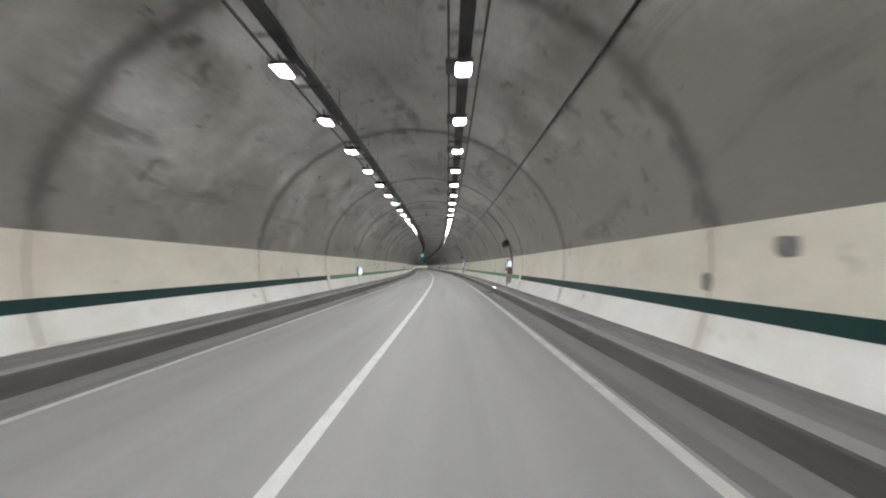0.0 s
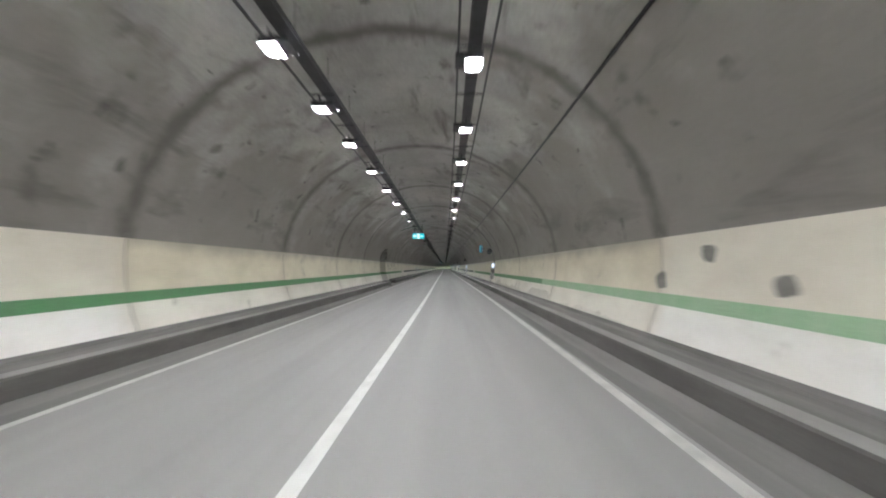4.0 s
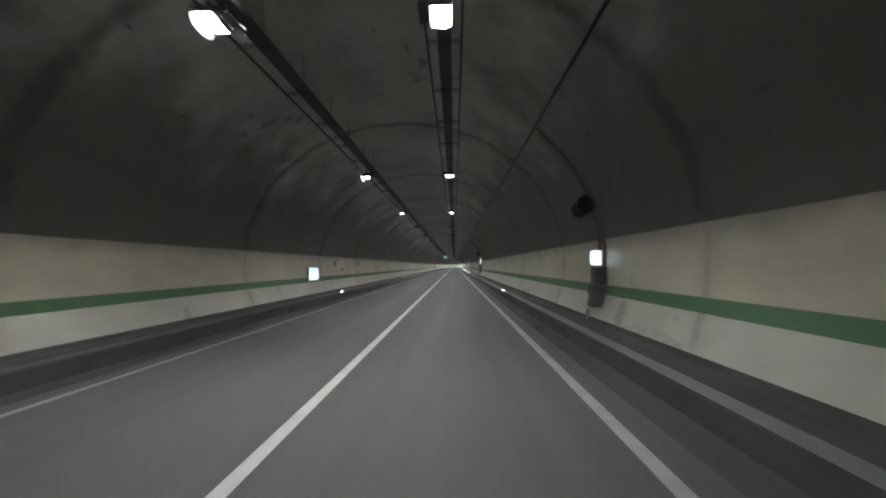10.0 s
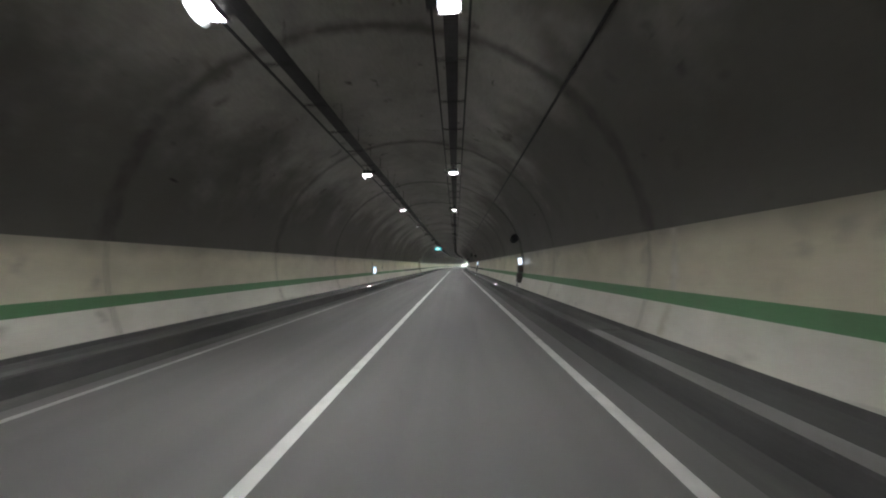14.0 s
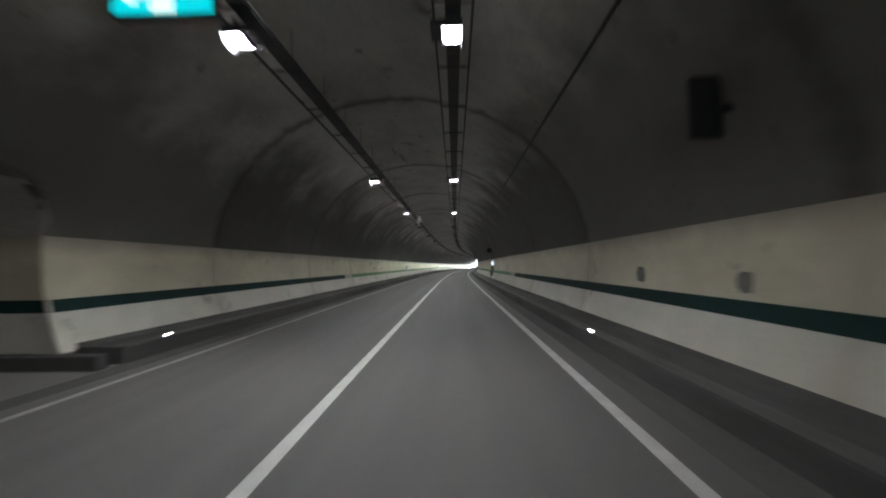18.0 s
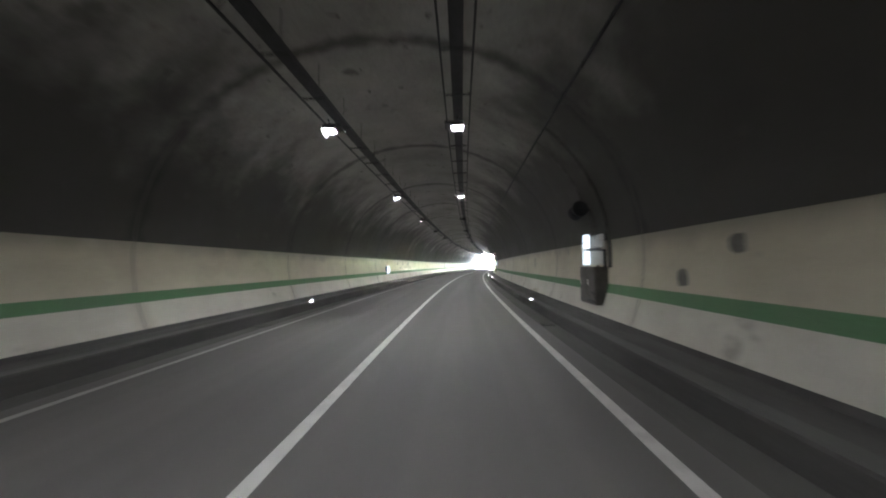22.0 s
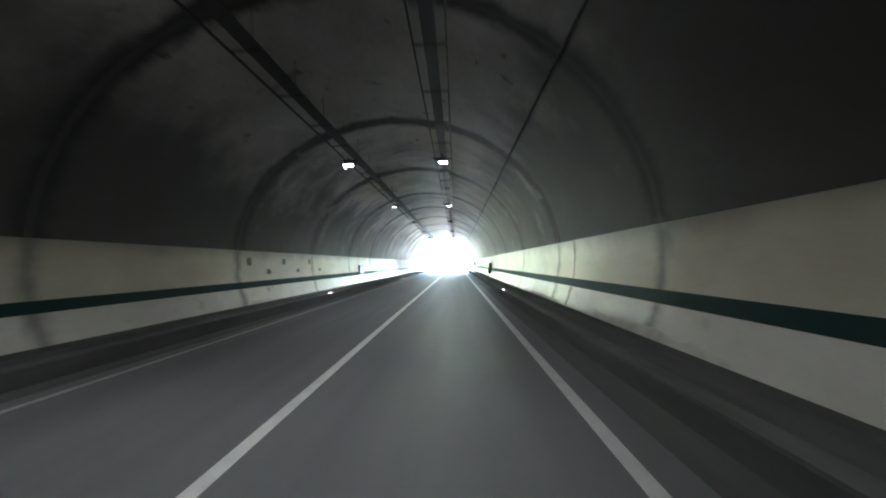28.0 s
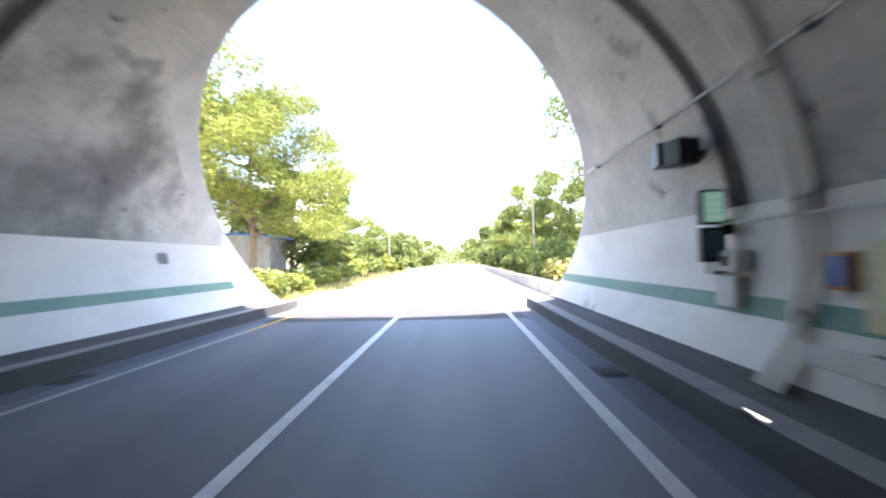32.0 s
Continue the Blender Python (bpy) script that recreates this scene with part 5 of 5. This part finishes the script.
# rows of short dark scars left by the formwork ties, where one length of formwork met the next
def form_marks(first_s, last_s, chance, seed):
    rnd = random.Random(seed)
    bm = bmesh.new()
    for a, b in zip(ends, ends[1:]):
        if not first_s <= a < last_s:
            continue
        for k in range(0, int((b - a) / 1.46)):
            q = a + 1.46 * k
            if k == 0 or any(p - 1 < q < r + 1 for p, r in NICHES):
                continue
            for i in range(13):
                if rnd.random() > chance:
                    continue
                an = math.pi * (0.07 + 0.86 * (i + rnd.uniform(-0.2, 0.2)) / 12)
                half, thick, tilt = rnd.uniform(0.05, 0.16), rnd.uniform(0.012, 0.03), rnd.uniform(-0.5, 0.5)
                row = []
                for u, v in ((-half, -thick), (half, -thick * 0.6), (half, thick * 0.4), (-half * 0.3, thick * 1.3), (-half, thick)):
                    ang = an + (u * tilt + v * 1.2) / 5.2
                    s = q + u
                    if s > b + lean_back(SPRING + RISE * math.sin(ang)) - 1.2:
                        break
                    row.append(bm.verts.new(spot(s, -HALF * math.cos(ang) * 0.998, SPRING + RISE * math.sin(ang) * 0.998)))
                if len(row) == 5:
                    bm.faces.new(row)
                else:
                    for v in row:
                        bm.verts.remove(v)
    unjoint(bm)
    tagged(part("form_mark", bm, crack_dark), "short dark formwork scars in the concrete vault", "scar", kind="stuff")


form_marks(START, 200, 0.10, 51)
form_marks(200, 600, 0.06, 52)
form_marks(600, EXIT, 0.55, 53)

# dark band round the vault beside the drain pipe
bm = sweep(bmesh.new(), [(x * 0.990, SPRING + (z - SPRING) * 0.990) for x, z in vault_section()[::-1]], [PIPE_S + 0.95, PIPE_S + 1.1, PIPE_S + 1.25])
tagged(part("ceiling_band", bm, crack_dark), "dark band round the vault beside the drain pipe", "joint", kind="structure")

# ---- half-round drain pipe over the vault, near the way out ----
dp = thing("drain_pipe", "pale half-round drain pipe arched over the tunnel lining", "pipe", pose(0, 0, 0))
pts = [spot(PIPE_S, -half_width(z) + 0.05 + (0.25 * max(0, 0.9 - z)), z) for z in (0.33, 0.7, 1.1, 1.6, 2.1)]
pts += [spot(PIPE_S, x * 0.985, SPRING + (z - SPRING) * 0.985) for x, z in vault_section()]
pts += [spot(PIPE_S, half_width(z) - 0.05 - (0.25 * max(0, 0.9 - z)), z) for z in (2.1, 1.6, 1.1, 0.7, 0.33)]
for k in range(0, len(pts) - 3, 3):
    part("pipe_length", tube(bmesh.new(), pts[k:k + 4], 0.125, 10), white_pipe, dp)
    part("pipe_strap", tube(bmesh.new(), [pts[k + 1], pts[k + 1] + (pts[k + 2] - pts[k + 1]).normalized() * 0.05], 0.135, 10), steel_pale, dp)

# ---- equipment on the right wall at the way out ----
def on_wall(s, z):
    return stand(s, half_width(z), z)


t = thing("loudspeaker", "two dark square loudspeakers on a wall bracket", "loudspeaker", on_wall(670.85, 3.12))
for y, r in ((0.0, 12), (0.5, -8)):
    part("speaker_box", box(-0.50, -0.18, y - 0.17, y + 0.17, -0.18, 0.18, 0.02), black_paint, t, m=pose(0, 0, 0.1 * (y > 0), 0, 0, r))
part("bracket", box(-0.2, 0.1, -0.1, 0.5, -0.03, 0.03), steel_dark, t)
t = thing("signal_box", "green lane signal over a dark signal, on the wall", "traffic signal", on_wall(670.5, 2.06))
part("upper_case", box(-0.42, -0.10, 0.0, 0.14, 0.04, 0.50, 0.02), black_paint, t)
part("upper_face", box(-0.39, -0.13, -0.008, 0.0, 0.07, 0.47), signal_glow, t, "pale green sign face")
for k in range(4):
    part("mark_bar", box(-0.35, -0.17, -0.012, -0.008, 0.12 + 0.09 * k, 0.14 + 0.09 * k), signal_mark, t)
part("lower_case", box(-0.42, -0.10, 0.0, 0.14, -0.46, 0.0, 0.02), black_paint, t)
part("lower_face", box(-0.38, -0.14, -0.008, 0.0, -0.42, -0.04), shade("dark teal sign face", (0.06, 0.17, 0.18), 0.4, scale=4, grain=40), t, "dark teal signal face")
part("arm", box(-0.12, 0.06, 0.04, 0.10, -0.1, 0.1), steel_dark, t)
t = thing("meter_box", "pale grey electrical boxes with conduits on the wall", "electrical box", on_wall(670.5, 1.43))
part("box_upper", box(-0.20, 0.03, -0.35, 0.10, 0.05, 0.32, 0.015), steel_pale, t)
part("box_middle", box(-0.16, 0.03, 0.16, 0.42, 0.0, 0.30, 0.015), steel_grey, t)
part("box_lower", box(-0.18, 0.03, -0.30, 0.12, -0.40, -0.02, 0.015), steel_pale, t)
part("dial", box(-0.206, -0.2, -0.22, -0.06, 0.12, 0.24), black_paint, t)
for y in (-0.2, 0.0, 0.28):
    part("conduit", tube(bmesh.new(), [Vector((-0.03 - 0.1 * (z < -0.7), y - 0.12 * (z < -0.7), z)) for z in (-0.38, -0.7, -0.95, -1.2)], 0.025), steel_dark, t)
t = thing("wall_conduit", "thin white conduit along the vault", "conduit", pose(0, 0, 0))
part("tube", tube(bmesh.new(), [spot(s, half_width(3.72) - 0.10, 3.72) for s in (667.6, 670, 672.5, 675.2)], 0.022), white_pipe, t)
for s in (668.5, 671.5, 674.5):
    part("clip", box(-0.02, 0.12, -0.03, 0.03, -0.04, 0.04), steel_dark, t, m=stand(s, half_width(3.72) - 0.10, 3.72))
t = thing("wall_conduit", "thin white conduit along the wall above the cabinet", "conduit", pose(0, 0, 0))
part("tube", tube(bmesh.new(), [spot(s, half_width(2.1) - 0.14, 2.1) for s in (666.6, 668, 669.4, 670.8)], 0.022), white_pipe, t)
for s in (667.2, 669.2):
    part("clip", box(-0.02, 0.16, -0.03, 0.03, -0.04, 0.04), steel_dark, t, m=stand(s, half_width(2.1) - 0.14, 2.1))
t = thing("control_cabinet", "cream control cabinet with dark sides on the wall", "cabinet", on_wall(667.7, 1.42))
part("body", box(-0.38, 0.05, -0.46, 0.46, -0.36, 0.36, 0.02), black_paint, t)
part("lid", box(-0.40, -0.378, -0.47, 0.47, -0.37, 0.37, 0.01), cream_lid, t, "cream cabinet lid")
part("handle", box(-0.425, -0.40, -0.30, -0.26, -0.08, 0.08, 0.006), steel_dark, t)
part("foot_bracket", box(-0.2, 0.05, -0.3, 0.3, -0.44, -0.36), steel_dark, t)
t = thing("guard_board", "long white board fixed below the control cabinet", "board", on_wall(667.4, 0.79))
part("board", box(-0.38, -0.32, -0.75, 1.30, -0.10, 0.10, 0.012), steel_pale, t)
for y in (-0.4, 0.9):
    part("bracket", box(-0.32, 0.12, y - 0.03, y + 0.03, -0.04, 0.04), steel_dark, t)
t = thing("switch_box", "small blue box with an orange rim on the wall", "switch box", on_wall(668.75, 1.51))
part("rim", box(-0.14, 0.03, -0.15, 0.15, -0.17, 0.19, 0.02), orange_paint, t)
part("face", box(-0.155, -0.138, -0.12, 0.12, -0.13, 0.15, 0.005), blue_paint, t, "blue face")
t = thing("wall_box", "small lit white sign box on the wall", "sign", on_wall(642.6, 1.55))
part("body", box(-0.20, 0.03, -0.10, 0.18, -0.25, 0.25, 0.02), black_paint, t)
part("lit_face", box(-0.18, 0.0, -0.108, -0.10, -0.22, 0.22), pillar_glow, t, "glowing white face")
part("lit_side", box(-0.206, -0.20, -0.08, 0.16, -0.22, 0.22), pillar_glow, t)

# ---- outside: barrier, poles, shed, trees ----
w = tagged(new("barrier_wall"), "low weathered concrete barrier along the road", "barrier", kind="structure")
for k in range(16):
    a = EXIT + 1.5 + 4.0 * k
    x = 6.0 + 0.015 * k * k * 0.2
    part("barrier_length", sweep(bmesh.new(), [(x, -0.05), (x + 0.04, 0.55), (x + 0.3, 0.55), (x + 0.34, -0.05)], [a, a + 1.95, a + 3.95], closed=True), stone_wall, w)
    part("coping", sweep(bmesh.new(), [(x - 0.02, 0.55), (x, 0.63), (x + 0.34, 0.63), (x + 0.36, 0.55)], [a, a + 3.95], closed=True), stone_wall, w)


def street_lamp(s, x, h, arm):
    t = thing("street_lamp", "tall grey street lamp with a single arm", "street lamp", stand(s, x, -0.03), "street lamps")
    part("pole", tube(bmesh.new(), [Vector((0, 0, 0)), Vector((0, 0, h * 0.5)), Vector((0, 0, h))], 0.075, 8, 0.045), steel_brown if x > 0 else steel_grey, t)
    part("base", box(-0.2, 0.2, -0.2, 0.2, 0.0, 0.12, 0.02), stone_wall, t)
    part("arm", tube(bmesh.new(), [Vector((0, 0, h - 0.1)), Vector((arm * 0.5, 0, h + 0.12)), Vector((arm, 0, h + 0.15))], 0.04, 6, 0.03), steel_grey, t)
    part("head", box(arm - 0.35 * (arm < 0), arm + 0.35 * (arm > 0), -0.12, 0.12, h + 0.08, h + 0.2, 0.03), steel_grey, t)


street_lamp(697, 7.4, 11.4, -0.9)
street_lamp(745, 7.9, 11.0, -2.0)
street_lamp(730, -8.2, 7.4, 1.6)
street_lamp(772, -8.2, 10.0, 2.0)


def leaf_cloud(bm, centre, size, count, leaf, rnd):
    for _ in range(count):
        while True:
            p = Vector((rnd.uniform(-1, 1), rnd.uniform(-1, 1), rnd.uniform(-1, 1)))
            if 0.2 < p.length < 1:
                break
        p = centre + Vector((p.x * size[0], p.y * size[1], p.z * size[2]))
        k = leaf * rnd.uniform(0.6, 1.4)
        a, b, c = rnd.uniform(0, 6.28), rnd.uniform(-0.6, 0.9), rnd.uniform(0, 6.28)
        u = Vector((math.cos(a) * math.cos(b), math.sin(a) * math.cos(b), math.sin(b)))
        v = u.cross(Vector((math.cos(c), math.sin(c), 0.8))).normalized()
        q = [p - u * k, p + v * k * 0.42, p + u * k, p - v * k * 0.42]
        bm.faces.new([bm.verts.new(e) for e in q])


def tree(s, x, h, spread, leaves, seed, mat, leaf=0.16, low=0.25, label="broad-leaved roadside tree with a dense sunlit crown"):
    rnd = random.Random(seed)
    t = thing("tree", label, "tree", stand(s, x, -0.03), "roadside trees")
    bm = bmesh.new()
    top = Vector((rnd.uniform(-0.4, 0.4), rnd.uniform(-0.4, 0.4), h * 0.8))
    pts = [Vector((0, 0, 0)) + (top * f) + Vector((rnd.uniform(-0.12, 0.12), rnd.uniform(-0.12, 0.12), 0)) * (f > 0) for f in (0, 0.15, 0.35, 0.55, 0.75, 1.0)]
    tube(bm, pts, 0.02 * h + 0.03, 8, 0.03)
    part("trunk", bm, bark, t)
    crown = bmesh.new()
    limbs = max(7, int(h * 1.6))
    per = max(20, leaves // (limbs * 3))
    for i in range(limbs):
        f = low + (0.98 - low) * (i + 0.5) / limbs
        start = top * min(1, f)
        a = i * 2.4 + rnd.uniform(-0.5, 0.5)
        reach = spread * (0.45 + 0.75 * math.sin(math.pi * min(1, max(0.1, (f - low * 0.6) / (1.05 - low * 0.6))))) * rnd.uniform(0.65, 1.15)
        end = start + Vector((math.cos(a) * reach, math.sin(a) * reach, h * rnd.uniform(0.03, 0.16)))
        mid = (start + end) / 2 + Vector((0, 0, rnd.uniform(0, 0.35)))
        part("limb", tube(bmesh.new(), [start, mid, end], 0.012 * h * (1.1 - f) + 0.02, 6, 0.012), bark, t)
        for c in (mid, end, end + Vector((rnd.uniform(-0.5, 0.5), rnd.uniform(-0.5, 0.5), rnd.uniform(-0.3, 0.6))) * spread * 0.35):
            r = spread * rnd.uniform(0.22, 0.40)
            leaf_cloud(crown, c, (r, r, r * 0.62), per, leaf, rnd)
    tagged(part("crown", crown, mat, t), kind="stuff")
    return t


def shrub(s, x, r, h, leaves, seed, mat, leaf=0.1, name="shrub", label="low leafy roadside shrub"):
    rnd = random.Random(seed)
    t = thing(name, label, "shrub", stand(s, x, -0.03), "roadside shrubs")
    bm = bmesh.new()
    stems = bmesh.new()
    for i in range(6):
        a = i * 1.05 + rnd.uniform(-0.3, 0.3)
        e = Vector((math.cos(a) * r * 0.6, math.sin(a) * r * 0.6, h * rnd.uniform(0.4, 0.75)))
        tube(stems, [Vector((0, 0, 0)), e * 0.5 + Vector((0, 0, 0.08)), e], 0.025, 5, 0.008)
        leaf_cloud(bm, e, (r * 0.5, r * 0.5, h * 0.36), leaves // 6, leaf, rnd)
    part("stems", stems, bark, t)
    tagged(part("leaves", bm, mat, t), kind="stuff")


S0 = EXIT
tree(S0 + 10, -10.4, 13.8, 4.9, 90000, 1, leaf_bright, 0.085, 0.30)
tree(S0 + 6, -13.2, 14.0, 4.6, 22000, 2, leaf_bright, 0.12, 0.4)
tree(S0 + 19, -11.4, 11.4, 3.9, 24000, 3, leaf_green, 0.13, 0.12)
tree(S0 + 27, -11.8, 9.4, 3.4, 15000, 4, leaf_bright, 0.15, 0.1)
tree(S0 + 38, -11.6, 8.4, 3.4, 11000, 5, leaf_green, 0.18, 0.1)
tree(S0 + 51, -11.5, 7.6, 3.4, 6300, 6, leaf_green, 0.25, 0.1)
tree(S0 + 66, -11.0, 8.2, 3.8, 5400, 7, leaf_green, 0.28, 0.1)
tree(S0 + 84, -10.0, 8.4, 4.2, 5400, 8, leaf_green, 0.32, 0.08)
tree(S0 + 106, -8.5, 8.6, 4.8, 4500, 9, leaf_green, 0.38, 0.06)
tree(S0 + 20, 10.4, 9.4, 3.3, 30000, 10, leaf_green, 0.11, 0.08)
tree(S0 + 27, 9.6, 8.6, 3.0, 22000, 11, leaf_bright, 0.13, 0.08)
tree(S0 + 36, 9.9, 8.8, 3.2, 9000, 12, leaf_green, 0.2, 0.08)
tree(S0 + 48, 10.2, 8.4, 3.4, 7200, 13, leaf_green, 0.24, 0.08)
tree(S0 + 64, 10.2, 9.0, 3.8, 6300, 14, leaf_green, 0.28, 0.08)
tree(S0 + 86, 9.5, 8.6, 4.2, 5400, 15, leaf_green, 0.34, 0.06)
tree(S0 + 112, 8.6, 8.6, 4.8, 4500, 16, leaf_green, 0.4, 0.06)
tree(S0 + 5.5, 12.1, 14.0, 4.6, 12000, 17, leaf_green, 0.15, 0.5, "tall tree whose branches overhang the portal")
for k, (s, x, r, h) in enumerate(((3.0, -7.2, 1.3, 1.5), (5.5, -8.0, 1.5, 1.7), (8.5, -7.6, 1.2, 1.2), (12, -8.0, 1.4, 1.5), (16, -8.3, 1.5, 1.6), (21, -8.4, 1.6, 1.9), (27, -8.8, 1.8, 2.2), (35, -8.8, 2.0, 2.2), (45, -8.8, 2.2, 2.4), (58, -8.8, 2.4, 2.6))):
    shrub(S0 + s, x, r, h, 1500, 40 + k, leaf_bright if k % 2 == 0 else leaf_green, 0.11 + 0.004 * s)
for k, (s, x, r, h) in enumerate(((9, 7.9, 1.1, 1.6), (13, 8.0, 1.5, 3.6), (18, 8.0, 1.5, 2.6), (24, 8.2, 1.6, 3.0), (31, 8.2, 1.8, 3.0), (40, 8.4, 2.0, 3.0), (52, 8.6, 2.2, 3.0), (68, 8.4, 2.6, 3.2))):
    shrub(S0 + s, x, r, h, 1500, 60 + k, leaf_green if k else leaf_dry, 0.11 + 0.004 * s)

# far woods where the road bends out of sight
rnd = random.Random(77)
bm = bmesh.new()
for k in range(46):
    a = k / 45
    x = -60 + 120 * a
    c = spot(S0 + 150 + rnd.uniform(-8, 25) + abs(x) * 0.3, x, rnd.uniform(2.0, 4.5))
    leaf_cloud(bm, c, (5.5, 5.5, 4.0 + rnd.uniform(0, 1.5)), 420, 0.55, rnd)
for side in (-1, 1):
    for k in range(18):
        c = spot(S0 + 14 + k * 8, side * (17 + rnd.uniform(0, 5)), rnd.uniform(2.0, 4.5))
        leaf_cloud(bm, c, (4.5, 4.5, 3.6), 420, 0.36, rnd)
tagged(part("woods", bm, leaf_green), "distant green woods behind the roadside trees", "woods", kind="stuff")
# dry grass along the verges
bm = bmesh.new()
for _ in range(6000):
    side = rnd.choice((-1, -1, 1))
    s = S0 + 0.5 + 60 * rnd.random() ** 1.5
    x = side * (6.6 if side > 0 else 5.9) + side * rnd.random() ** 1.5 * 4.5
    p = spot(s, x, -0.03)
    h = rnd.uniform(0.12, 0.5)
    d = Vector((rnd.uniform(-0.4, 0.4), rnd.uniform(-0.4, 0.4), 1)) * h
    e = Vector((rnd.uniform(-1, 1), rnd.uniform(-1, 1), 0)).normalized() * 0.02
    bm.faces.new([bm.verts.new(q) for q in (p - e, p + e, p + d)])
tagged(part("grass", bm, leaf_dry), "dry yellow grass on the verge", "grass", kind="stuff")

sh = thing("shed", "low grey tin shed with a blue tarpaulin roof among trees", "shed", stand(S0 + 15, -13.2, -0.03, 8))
for x0, x1, y0, y1 in ((-2.2, 2.2, -2.2, -2.14), (-2.2, 2.2, 2.14, 2.2), (-2.2, -2.14, -2.14, 2.14), (2.14, 2.2, -2.14, 2.14)):
    part("wall", box(x0, x1, y0, y1, 0, 3.75), tin, sh)
for k in range(10):
    part("rib", box(2.2, 2.23, -2.0 + 0.42 * k, -1.94 + 0.42 * k, 0.05, 3.7), tin, sh)
part("roof", box(-2.5, 2.5, -2.5, 2.5, 3.75, 3.87, 0.02), tarp, sh, "blue tarpaulin roof", m=pose(0, 0, 0, 0, 4, 0))
fn = thing("fence", "weathered grey sheet fence behind the trees", "fence", stand(S0 + 22, -10.9, -0.03, 4))
for k in range(9):
    part("post", box(-0.05, 0.05, k * 1.2 - 0.04, k * 1.2 + 0.04, 0, 1.9), bark, fn)
    part("sheet", box(-0.02, 0.0, k * 1.2 + 0.05, k * 1.2 + 1.15, 0.1, 1.8 + 0.05 * (k % 3)), tin, fn)
